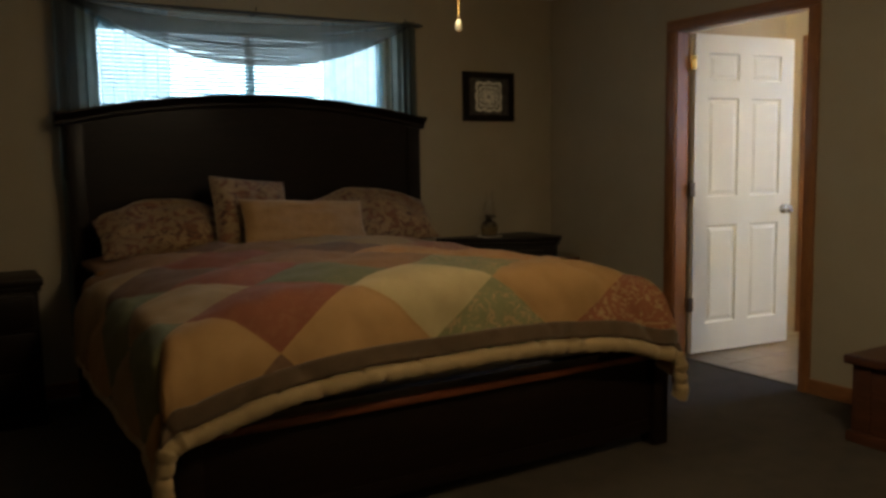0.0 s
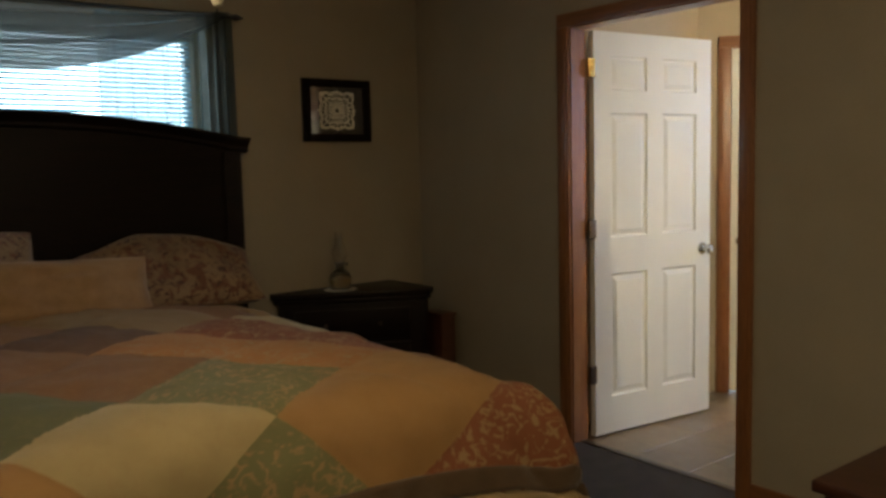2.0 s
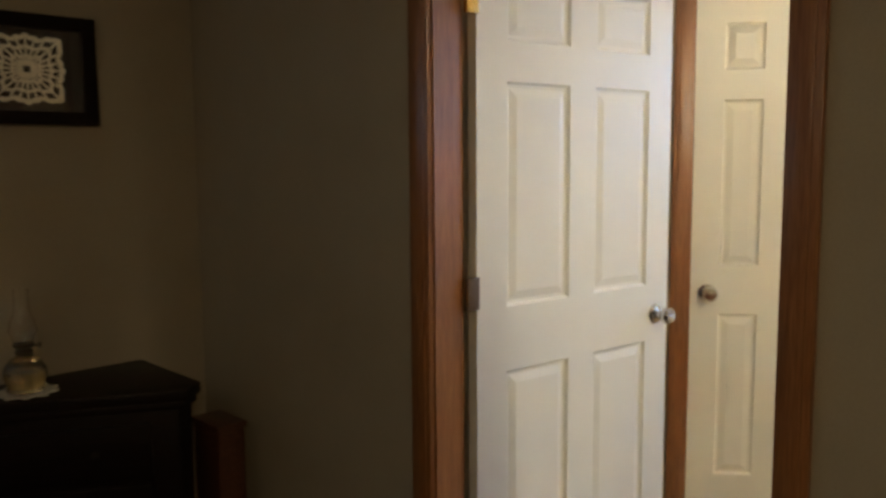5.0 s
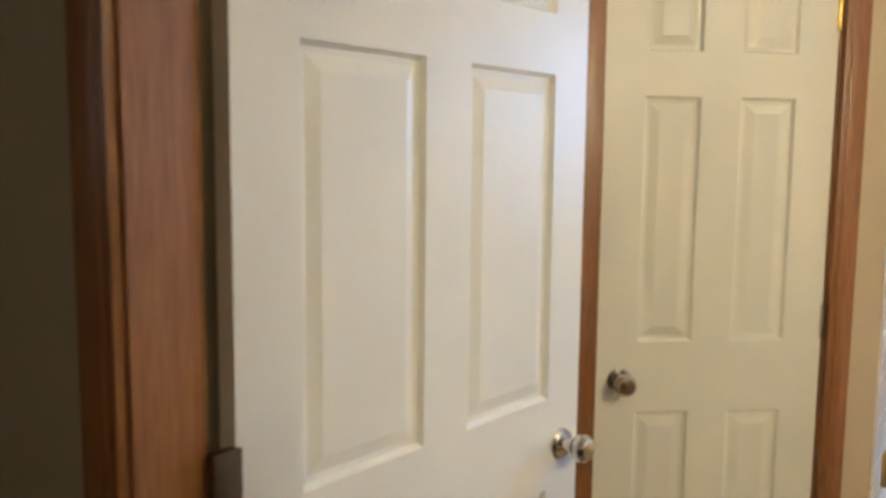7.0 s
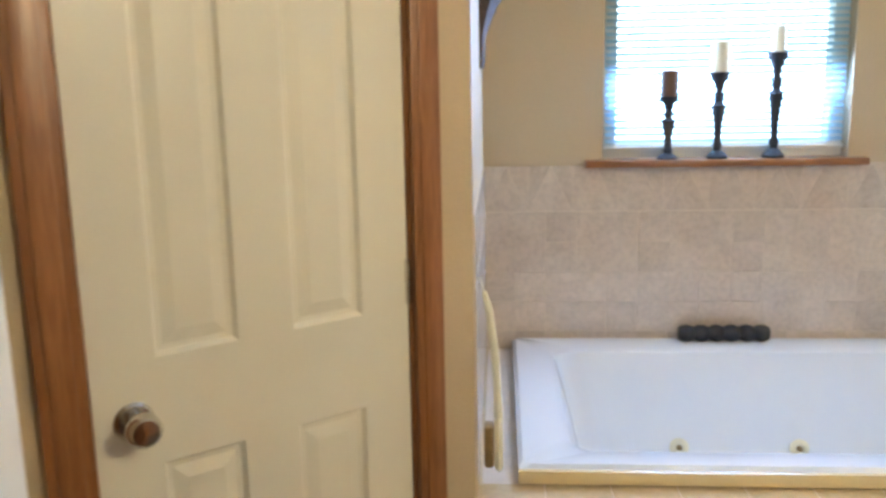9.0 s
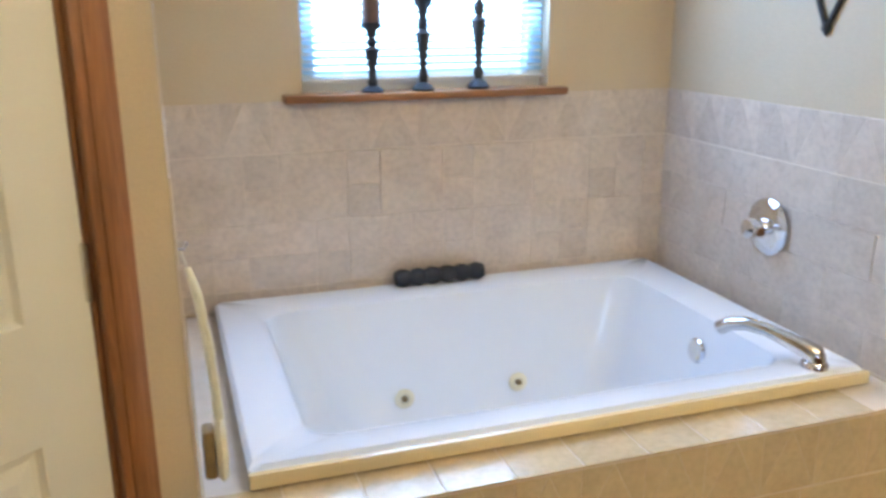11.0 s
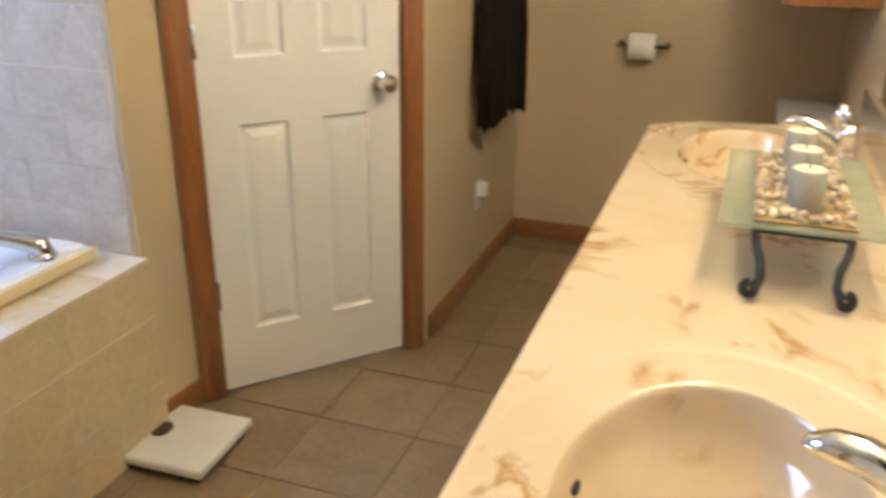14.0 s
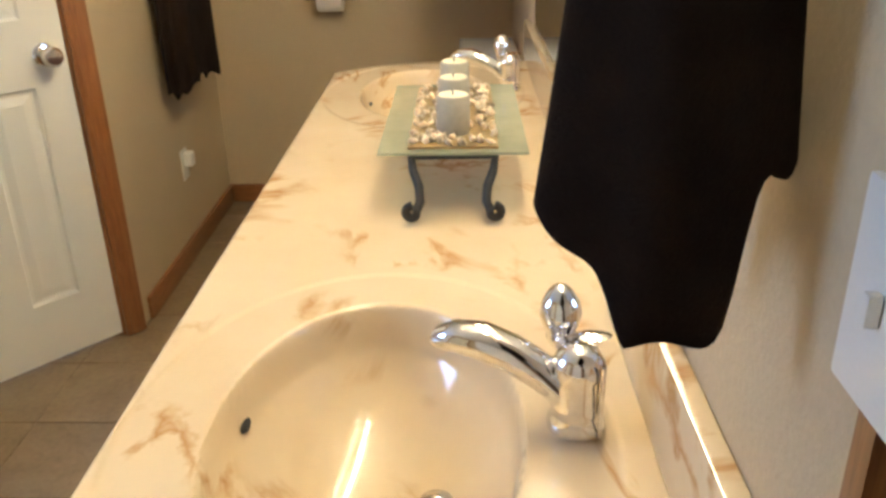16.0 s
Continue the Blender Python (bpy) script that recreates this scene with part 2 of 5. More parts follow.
M = {
    "bed_wall": surface("bedroom_wall_paint", (0.36, 0.30, 0.21), (0.40, 0.335, 0.24), 2.5, 0.75, 160, 0.22, fine=0.1),
    "bath_wall": surface("bathroom_wall_paint", (0.52, 0.41, 0.26), (0.57, 0.455, 0.30), 2.5, 0.6, 150, 0.2, fine=0.1),
    "ceiling": surface("ceiling_paint", (0.72, 0.69, 0.62), (0.78, 0.75, 0.68), 3, 0.85, 80, 0.5),
    "carpet": surface("carpet_pile", (0.036, 0.027, 0.017), (0.070, 0.052, 0.033), 9, 0.95, 420, 0.9, fine=0.4),
    "oak": wood("stained_oak", (0.20, 0.075, 0.025), (0.37, 0.155, 0.055), 0.36),
    "oak_h": wood("stained_oak_level", (0.20, 0.075, 0.025), (0.37, 0.155, 0.055), 0.36, (2.2, 2.2, 40)),
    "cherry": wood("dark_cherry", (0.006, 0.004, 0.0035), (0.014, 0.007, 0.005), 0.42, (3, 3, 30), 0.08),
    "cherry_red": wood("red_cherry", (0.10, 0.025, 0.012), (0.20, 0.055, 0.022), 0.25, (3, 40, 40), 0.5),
    "cedar": wood("cedar", (0.050, 0.017, 0.008), (0.105, 0.036, 0.015), 0.42, (40, 3, 40), 0.2),
    "door_white": surface("white_door_paint", (0.80, 0.78, 0.72), (0.84, 0.82, 0.76), 3, 0.38, 240, 0.05, fine=0.05),
    "door_cream": surface("cream_door_paint", (0.82, 0.775, 0.65), (0.87, 0.825, 0.70), 3, 0.38, 240, 0.05, fine=0.05),
    "white_plastic": surface("white_plastic", (0.72, 0.71, 0.67), (0.79, 0.78, 0.74), 4, 0.4, 300, 0.03, fine=0.05),
    "acrylic": surface("white_acrylic", (0.80, 0.82, 0.84), (0.84, 0.86, 0.87), 3, 0.12, 200, 0.0, fine=0.04, coat=0.5),
    # white rim acrylic with the warm lamplight put into its colour
    "warm_lit_rim": surface("warm_light_on_rim", (0.76, 0.62, 0.36), (0.82, 0.69, 0.42), 4, 0.25, 200, 0.0, fine=0.05, coat=0.3),
    "chrome": metal("chrome", (0.86, 0.86, 0.88), 0.06),
    "nickel": metal("brushed_nickel", (0.72, 0.69, 0.64), 0.13),
    "brass": metal("brass", (0.75, 0.52, 0.18), 0.22),
    "bronze": metal("dark_hinge", (0.16, 0.13, 0.10), 0.4),
    "iron": surface("black_iron", (0.012, 0.012, 0.013), (0.024, 0.023, 0.023), 30, 0.62, 160, 0.3),
    "towel": surface("brown_terry", (0.010, 0.006, 0.0042), (0.020, 0.012, 0.008), 12, 1.0, 380, 0.6),
    "tile_wall": stone_tile("wall_tile", (0.56, 0.46, 0.365), (0.69, 0.585, 0.475), 0.14, 0.07),
    "tile_deck": stone_tile("deck_tile", (0.60, 0.47, 0.29), (0.68, 0.55, 0.36), 0.16, 0.04),
    "tile_floor": stone_tile("floor_tile", (0.195, 0.135, 0.076), (0.29, 0.208, 0.124), 0.33, 0.05),
    "grout": surface("grout", (0.66, 0.56, 0.44), (0.74, 0.64, 0.52), 20, 0.9, 300, 0.4),
    "grout_dark": surface("floor_grout", (0.20, 0.145, 0.088), (0.26, 0.195, 0.125), 20, 0.9, 300, 0.4),
    "marble": cultured_marble(),
    "quilt": quilt_material(),
    "band": surface("brown_border_cloth", (0.075, 0.045, 0.022), (0.12, 0.07, 0.034), 14, 0.85, 300, 0.4, sheen=0.2),
    "quilt_hem": surface("quilt_hem_cloth", (0.28, 0.19, 0.09), (0.38, 0.265, 0.13), 10, 0.85, 300, 0.4, sheen=0.2),
    "pillow": floral("floral_pillow_cloth", (0.30, 0.19, 0.09), (0.17, 0.07, 0.03), (0.08, 0.03, 0.015)),
    "pillow_gold": surface("gold_pillow_cloth", (0.27, 0.145, 0.05), (0.37, 0.21, 0.078), 16, 0.8, 300, 0.4, sheen=0.2),
    "sheer": sheer("pale_sheer", (0.34, 0.55, 0.64), 0.38),
    "scarf": sheer("sage_scarf", (0.19, 0.20, 0.18), 0.40),
    "drape": sheer("sage_drape", (0.22, 0.26, 0.24), 0.10),
    "blind": sheer("white_blind_slat", (0.62, 0.84, 0.94), 0.12),
    "clear": glass("clear_glass"),
    "green_glass": sheer("frosted_green_glass", (0.56, 0.62, 0.48), 0.52),
    "mirror": metal("mirror_silver", (0.90, 0.90, 0.88), 0.0),
    "wax": surface("cream_wax", (0.78, 0.72, 0.50), (0.84, 0.78, 0.58), 8, 0.45, 100, 0.1),
    "wax_grey": surface("grey_wax", (0.38, 0.35, 0.27), (0.46, 0.42, 0.33), 8, 0.5, 100, 0.1),
    "wax_rust": surface("dark_wax", (0.10, 0.05, 0.03), (0.15, 0.08, 0.05), 8, 0.5, 100, 0.1),
    "pebble": surface("pale_pebble", (0.42, 0.26, 0.12), (0.80, 0.72, 0.56), 1.2, 0.4, 3, 0.1, vary=0.45),
    "black": surface("black_rubber", (0.012, 0.012, 0.013), (0.025, 0.024, 0.024), 20, 0.6, 150, 0.4),
    "lace": surface("white_lace", (0.62, 0.57, 0.47), (0.76, 0.71, 0.60), 40, 0.9, 200, 0.4),
    "mat": surface("dark_picture_mat", (0.020, 0.014, 0.012), (0.034, 0.024, 0.02), 20, 0.8, 200, 0.2),
    "gilt": surface("dull_gilt", (0.20, 0.13, 0.05), (0.33, 0.22, 0.09), 20, 0.45, 100, 0.2),
    "paper": surface("white_paper", (0.82, 0.80, 0.76), (0.88, 0.86, 0.82), 20, 0.9, 200, 0.3),
    "bulb": glow("lit_bulb", (1.0, 0.89, 0.63), 68.0),
    "bowl": glow("lit_frosted_bowl", (1.0, 0.82, 0.55), 11.0),
    # glow of the added bedroom fill light, which stays out of view
    "fill_bowl": glow("fill_bowl_glow", (1.0, 0.79, 0.46), 66.0),
    "daylight": glow("hazy_daylight", (0.62, 0.86, 1.0), 3.6),
    "daylight_east": glow("bright_hazy_daylight", (0.68, 0.88, 1.0), 4.6),
    "lawn": surface("lawn", (0.10, 0.16, 0.06), (0.18, 0.26, 0.11), 3, 0.95, 60, 0.5),
    "resin": surface("brown_resin", (0.045, 0.022, 0.013), (0.10, 0.055, 0.032), 25, 0.55, 90, 0.5),
    "oil": glass("lamp_oil", (0.75, 0.62, 0.40)),
}
for _k in ("cherry", "towel"):
    M[_k].node_tree.nodes["Principled BSDF"].inputs["Specular IOR Level"].default_value = 0.12


# ---- mesh helpers ----
def box(x0, x1, y0, y1, z0, z1, bevel=0.0, seg=2, bm=None):
    b = bmesh.new()
    bmesh.ops.create_cube(b, size=1)
    bmesh.ops.scale(b, vec=(abs(x1 - x0), abs(y1 - y0), abs(z1 - z0)), verts=b.verts)
    bmesh.ops.translate(b, vec=((x0 + x1) / 2, (y0 + y1) / 2, (z0 + z1) / 2), verts=b.verts)
    if bevel:
        bmesh.ops.bevel(b, geom=b.edges[:], offset=bevel, segments=seg, affect="EDGES", profile=0.6)
    return join(bm, b) if bm else b


def join(bm, other):
    me = bpy.data.meshes.new("tmp")
    other.to_mesh(me)
    other.free()
    bm.from_mesh(me)
    bpy.data.meshes.remove(me)
    return bm


def lathe(profile, n=28, at=(0, 0, 0), bm=None, axis="Z"):
    b = bmesh.new()
    rings = [[b.verts.new((r * math.cos(2 * math.pi * k / n), r * math.sin(2 * math.pi * k / n), z)) for k in range(n)] for r, z in profile]
    for a, c in zip(rings, rings[1:]):
        for k in range(n):
            b.faces.new((a[k], a[(k + 1) % n], c[(k + 1) % n], c[k]))
    b.faces.new(rings[0][::-1])
    b.faces.new(rings[-1])
    bmesh.ops.recalc_face_normals(b, faces=b.faces)
    if axis == "X":
        bmesh.ops.rotate(b, matrix=Matrix.Rotation(radians(90), 3, "Y"), verts=b.verts)
    if axis == "Y":
        bmesh.ops.rotate(b, matrix=Matrix.Rotation(radians(-90), 3, "X"), verts=b.verts)
    bmesh.ops.translate(b, vec=at, verts=b.verts)
    return join(bm, b) if bm else b


def tube(points, radii, n=12, bm=None):
    """A round bar swept along points; radii: one number, or one a point."""
    b = bmesh.new()
    pts = [Vector(q) for q in points]
    rs = radii if isinstance(radii, (list, tuple)) else [radii] * len(pts)
    rings, side = [], None
    for i, q in enumerate(pts):
        t = (pts[min(i + 1, len(pts) - 1)] - pts[max(i - 1, 0)]).normalized()
        side = (side - t * side.dot(t)).normalized() if side else t.orthogonal().normalized()
        up = t.cross(side)
        rings.append([b.verts.new(q + rs[i] * (side * math.cos(2 * math.pi * k / n) + up * math.sin(2 * math.pi * k / n))) for k in range(n)])
    for a, c in zip(rings, rings[1:]):
        for k in range(n):
            b.faces.new((a[k], a[(k + 1) % n], c[(k + 1) % n], c[k]))
    b.faces.new(rings[0][::-1])
    b.faces.new(rings[-1])
    bmesh.ops.recalc_face_normals(b, faces=b.faces)
    return join(bm, b) if bm else b


def sheet(f, nu, nv, uv=None, close_u=False):
    """A grid surface f(u, v) over the unit square, with surface coordinates from uv(u, v)."""
    b = bmesh.new()
    rows = [[b.verts.new(f(i / nu, j / nv)) for i in range(nu + 1)] for j in range(nv + 1)]
    layer = b.loops.layers.uv.new("UVMap")
    for j in range(nv):
        for i in range(nu):
            fc = b.faces.new((rows[j][i], rows[j][i + 1], rows[j + 1][i + 1], rows[j + 1][i]))
            for lp, (a, c) in zip(fc.loops, ((i, j), (i + 1, j), (i + 1, j + 1), (i, j + 1))):
                lp[layer].uv = uv(a / nu, c / nv) if uv else (a / nu, c / nv)
    return b


def prism(outline, z0, z1, bevel=0.0):
    """An upright block over a plan outline."""
    b = bmesh.new()
    lo, hi = [b.verts.new((x, y, z0)) for x, y in outline], [b.verts.new((x, y, z1)) for x, y in outline]
    b.faces.new(lo[::-1])
    b.faces.new(hi)
    for k in range(len(lo)):
        b.faces.new((lo[k], lo[(k + 1) % len(lo)], hi[(k + 1) % len(lo)], hi[k]))
    bmesh.ops.recalc_face_normals(b, faces=b.faces)
    if bevel:
        bmesh.ops.bevel(b, geom=b.edges[:], offset=bevel, segments=2, affect="EDGES", profile=0.6)
    return b


def part(name, bm, mat, parent=None, label="", at=None, smooth=True, thick=0.0):
    me = bpy.data.meshes.new(name)
    bm.to_mesh(me)
    bm.free()
    me.materials.append(mat if not isinstance(mat, str) else M[mat])
    if smooth:
        me.polygons.foreach_set("use_smooth", [True] * len(me.polygons))
        me.set_sharp_from_angle(angle=radians(38))
    ob = new(name, me)
    if parent:
        ob.parent = parent
    if at:
        ob.matrix_basis = at
    if label:
        tagged(ob, label)
    if thick:
        md = ob.modifiers.new("thickness", "SOLIDIFY")
        md.thickness, md.offset = thick, 0
    return ob


def thing(name, label, category, m=None, group="", kind=""):
    ob = new(name)
    ob.empty_display_size = 0.1
    if m:
        ob.matrix_basis = m
    return tagged(ob, label, category, group, kind)


def structure(name, bm, mat, label, category, at=None, smooth=False):
    return tagged(part(name, bm, mat, at=at, smooth=smooth), label, category, kind="structure")


def local(origin, direction):
    """A frame at origin whose x runs along direction in plan, z up."""
    return pose(origin[0], origin[1], 0, 0, 0, math.degrees(math.atan2(direction[1], direction[0])))


# ---- plan ----
CEIL = 2.44
NORTH = 0.08                       # bedroom's headboard wall
DOOR_Y0, DOOR_Y1 = -2.084, -1.172   # clear doorway to the bathroom
DOOR_H = 2.045
CLOSET_L, CLOSET_U = Vector((1.375, -1.145)), Vector((0.652, -0.758)).normalized()
LINEN_L, LINEN_V = Vector((1.819, -3.619)), Vector((-0.656, -0.754)).normalized()
ALC_N, ALC_S, ALC_E = -1.73, -3.39, 3.02
DECK_X, DECK_Z = 1.847, 0.545
TOWEL_X, END_Y = 1.372, -5.30
VAN_X = 0.097                     # bathroom face of the wall behind the vanity
TILE_TOP = 1.183
WIN_Y0, WIN_Y1, WIN_Z0, WIN_Z1 = -2.93, -2.13, 1.20, 2.10


# ---- structure ----
b = box(-5.72, 0, NORTH, NORTH + 0.14, 0, 0.95)
for x0, x1, z0, z1 in ((-5.72, -3.2, 0.95, CEIL), (-1.35, 0, 0.95, CEIL), (-3.2, -1.35, 2.10, CEIL)):
    box(x0, x1, NORTH, NORTH + 0.14, z0, z1, bm=b)
structure("wall_north", b, "bed_wall", "tan painted bedroom wall with the window above the bed", "wall")
b = box(0, 0.05, DOOR_Y1 + 0.02, NORTH + 0.14, 0, CEIL)
box(0, 0.05, -6.72, DOOR_Y0 - 0.02, 0, CEIL, bm=b)
box(0, 0.05, DOOR_Y0 - 0.02, DOOR_Y1 + 0.02, DOOR_H + 0.02, CEIL, bm=b)
structure("wall_east", b, "bed_wall", "tan painted bedroom wall with the bathroom doorway", "wall")
b = box(0.05, VAN_X, DOOR_Y1 + 0.02, -0.88, 0, CEIL)
box(0.05, VAN_X, END_Y - 0.12, DOOR_Y0 - 0.02, 0, CEIL, bm=b)
box(0.05, VAN_X, DOOR_Y0 - 0.02, DOOR_Y1 + 0.02, DOOR_H + 0.02, CEIL, bm=b)
structure("wall_vanity", b, "bath_wall", "warm beige bathroom wall behind the vanity", "wall")
structure("wall_south", box(-5.72, 0, -6.72, -6.60, 0, CEIL), "bed_wall", "plain tan bedroom wall", "wall")
structure("wall_west", box(-5.72, -5.60, -6.60, NORTH, 0, CEIL), "bed_wall", "plain tan bedroom wall", "wall")
structure("floor_bedroom", box(-5.72, 0.06, -6.72, NORTH + 0.14, -0.1, 0), "carpet", "grey brown cut pile bedroom carpet", "floor")
structure("ceiling_bedroom", box(-5.72, 0.06, -6.72, NORTH + 0.14, CEIL, CEIL + 0.1), "ceiling", "off-white textured bedroom ceiling", "ceiling")
structure("ceiling_bathroom", box(0.06, 3.2, -5.42, -0.88, CEIL, CEIL + 0.1), "ceiling", "off-white textured bathroom ceiling", "ceiling")
floor_bath = structure("floor_bathroom", box(0.06, 3.2, -5.42, -0.88, -0.1, -0.006), "grout_dark", "brown stone-look tiled bathroom floor", "floor")
structure("wall_bath_north", box(VAN_X, 1.27, -1.0, -0.88, 0, CEIL), "bath_wall", "warm beige bathroom wall behind the open door", "wall")


def diagonal_wall(name, left, along, s0, s1, width, label):
    """A wall past a closed door of the given width, whose left edge is at left; the room lies on the right of along's normal."""
    b = box(s0, -0.02, 0, 0.1, 0, CEIL)
    box(width + 0.02, s1, 0, 0.1, 0, CEIL, bm=b)
    box(-0.02, width + 0.02, 0, 0.1, DOOR_H + 0.02, CEIL, bm=b)
    return structure(name, b, "bath_wall", label, "wall", at=local(left, along))


diagonal_wall("wall_closet", CLOSET_L, CLOSET_U, -0.2, 0.77, 0.61, "warm beige angled wall around the closet door")
diagonal_wall("wall_linen", LINEN_L, LINEN_V, -0.08, 0.69, 0.61, "warm beige angled wall around the linen door")
structure("wall_alcove_north", prism([(1.885, ALC_N), (ALC_E, ALC_N), (ALC_E, ALC_N + 0.12), (1.97, ALC_N + 0.12)], 0, CEIL), "bath_wall", "warm beige end wall of the tub alcove", "wall")
structure("wall_alcove_south", prism([(1.885, ALC_S), (ALC_E, ALC_S), (ALC_E, ALC_S - 0.12), (1.96, ALC_S - 0.26), (1.871, ALC_S - 0.168)], 0, CEIL), "bath_wall", "warm beige end wall of the tub alcove beside the linen door", "wall")
b = box(ALC_E, ALC_E + 0.15, -5.42, -0.88, 0, WIN_Z0)
box(ALC_E, ALC_E + 0.15, -5.42, WIN_Y0, WIN_Z0, CEIL, bm=b)
box(ALC_E, ALC_E + 0.15, WIN_Y1, -0.88, WIN_Z0, CEIL, bm=b)
box(ALC_E, ALC_E + 0.15, WIN_Y0, WIN_Y1, WIN_Z1, CEIL, bm=b)
structure("wall_bath_east", b, "bath_wall", "taupe painted wall with the window over the tub", "wall")
structure("wall_towel", box(TOWEL_X, TOWEL_X + 0.12, END_Y, -4.15, 0, CEIL), "bath_wall", "warm beige wall with a hanging towel", "wall")
structure("wall_bath_south", box(VAN_X, TOWEL_X + 0.12, END_Y - 0.12, END_Y, 0, CEIL), "bath_wall", "warm beige end wall behind the toilet", "wall")
for nm, m, mat in (("backdrop", pose(-2.3, 7.0, 0), "daylight"), ("backdrop.001", pose(9.0, -2.5, 0, 0, 0, -90), "daylight_east")):
    structure(nm, box(-6, 6, 0, 0.1, -0.35, 6.0), mat, "bright hazy daylight beyond the window", "backdrop", at=m)
structure("ground", box(-60, 60, -60, 80, -0.5, -0.4), "lawn", "green lawn outside the house", "ground")


def baseboard(name, a, c, mat="oak_h"):
    """A stained oak board along the foot of a wall, from a to c in plan, standing off to the right of the way."""
    d = Vector((c[0] - a[0], c[1] - a[1]))
    b = box(0, d.length, -0.014, 0, 0, 0.082, 0.003)
    return tagged(part(name, b, mat, at=local(a, d)), "stained oak baseboard along the wall", "baseboard", kind="structure")


baseboard("baseboard", (-5.6, NORTH), (0, NORTH))
baseboard("baseboard.001", (0, NORTH), (0, DOOR_Y1 + 0.07))
baseboard("baseboard.002", (0, DOOR_Y0 - 0.07), (0, -6.6))
baseboard("baseboard.003", (TOWEL_X, -4.19), (TOWEL_X, END_Y))
baseboard("baseboard.004", (TOWEL_X, END_Y), (0.12, END_Y))
baseboard("baseboard.005", (1.886, ALC_S - 0.02), (1.872, ALC_S - 0.165))


# ---- doors ----
def six_panel_door(name, width, label, paint, m, knob_side, hinge_side_y):
    """A moulded six-panel door: x from its left edge, front face at y = 0, back at y = 0.035."""
    d = thing(name, label, "door", m, kind="structure")
    st = 0.105 if width < 0.7 else 0.111
    pw = (width - 3 * st) / 2
    rows = ((0.19, 0.825), (1.01, 1.635), (1.745, 1.915))
    for x0 in (0, st + pw, width - st):
        part("stile", box(x0, x0 + st, 0, 0.035, 0, 2.03), paint, d)
    for x0 in (st, st + pw + st):
        for z0, z1 in ((0, 0.19), (0.825, 1.01), (1.635, 1.745), (1.915, 2.03)):
            part("rail", box(x0, x0 + pw, 0, 0.035, z0, z1), paint, d)
    for z0, z1 in rows:
        for x0 in (st, st + pw + st):
            b = bmesh.new()
            loops = []
            for inset, y in ((0, 0.0005), (0.007, 0.010), (0.016, 0.011), (0.040, 0.004)):
                loops.append([b.verts.new(q) for q in ((x0 + inset, y, z0 + inset), (x0 + pw - inset, y, z0 + inset), (x0 + pw - inset, y, z1 - inset), (x0 + inset, y, z1 - inset))])
            for a, c in zip(loops, loops[1:]):
                for k in range(4):
                    b.faces.new((a[k], a[(k + 1) % 4], c[(k + 1) % 4], c[k]))
            b.faces.new(loops[-1])
            back = [b.verts.new((v.co.x, 0.0345, v.co.z)) for v in loops[0]]
            b.faces.new(back[::-1])
            for k in range(4):
                b.faces.new((loops[0][(k + 1) % 4], loops[0][k], back[k], back[(k + 1) % 4]))
            bmesh.ops.recalc_face_normals(b, faces=b.faces)
            part("panel", b, paint, d, smooth=False)
    kx = 0.062 if knob_side == "left" else width - 0.062
    for sgn, y in ((-1, 0), (1, 0.035)):
        b = lathe([(0.001, 0.0), (0.031, 0.0), (0.033, 0.004), (0.028, 0.010), (0.013, 0.013), (0.011, 0.030), (0.022, 0.036), (0.0285, 0.047), (0.028, 0.058), (0.021, 0.067), (0.001, 0.069)], 28, axis="Y")
        if sgn < 0:
            bmesh.ops.scale(b, vec=(1, -1, 1), verts=b.verts)
            bmesh.ops.reverse_faces(b, faces=b.faces[:])
        bmesh.ops.translate(b, vec=(kx, y, 0.91), verts=b.verts)
        part("knob", b, "nickel", d, "brushed nickel round knob")
    hx = 0 if knob_side == "right" else width
    wide = 0.036 if width > 0.7 else 0.006
    for z in (0.32, 1.06, 1.85):
        b = box(hx - wide, hx + 0.006, hinge_side_y - 0.004, hinge_side_y + 0.012, z - 0.045, z + 0.045, 0.002)
        part("hinge", b, "brass" if z > 1.5 else "bronze" if width > 0.7 else "nickel", d, "brass hinge leaf" if z > 1.5 else "dull dark hinge leaf")
    return d


def casing(name, width, label, m, depth, both=False):
    """Oak jambs and casing round an opening of the given width; x from the clear opening's left, wall face at y = 0."""
    c = thing(name, label, "door frame", m, kind="structure")
    for nm, x0, x1 in (("jamb", -0.02, 0), ("jamb", width, width + 0.02)):
        part(nm, box(x0, x1, 0, depth, 0, DOOR_H), "oak", c)
    part("head_jamb", box(-0.02, width + 0.02, 0, depth, DOOR_H, DOOR_H + 0.02), "oak_h", c)
    for y0, y1, yy in (((-0.017, 0, -1),) if not both else ((-0.017, 0, -1), (depth, depth + 0.017, 1))):
        for x0, x1 in (((-0.078, -0.006), (width + 0.006, width + 0.072)) if yy < 0 else ((-0.078, -0.006),)):
            b = box(x0, x1, y0, y1, 0, DOOR_H + 0.006, 0.004)
            box(x0 + 0.016, x1 - 0.016, y0 - 0.003 if yy < 0 else y0, y1 if yy < 0 else y1 + 0.003, 0, DOOR_H + 0.004, 0.003, bm=b)
            part("casing_board", b, "oak", c)
        b = box(-0.078, width + (0.072 if yy < 0 else 0.0), y0, y1, DOOR_H + 0.0065, DOOR_H + 0.070, 0.004)
        part("casing_head", b, "oak_h", c)
    return c


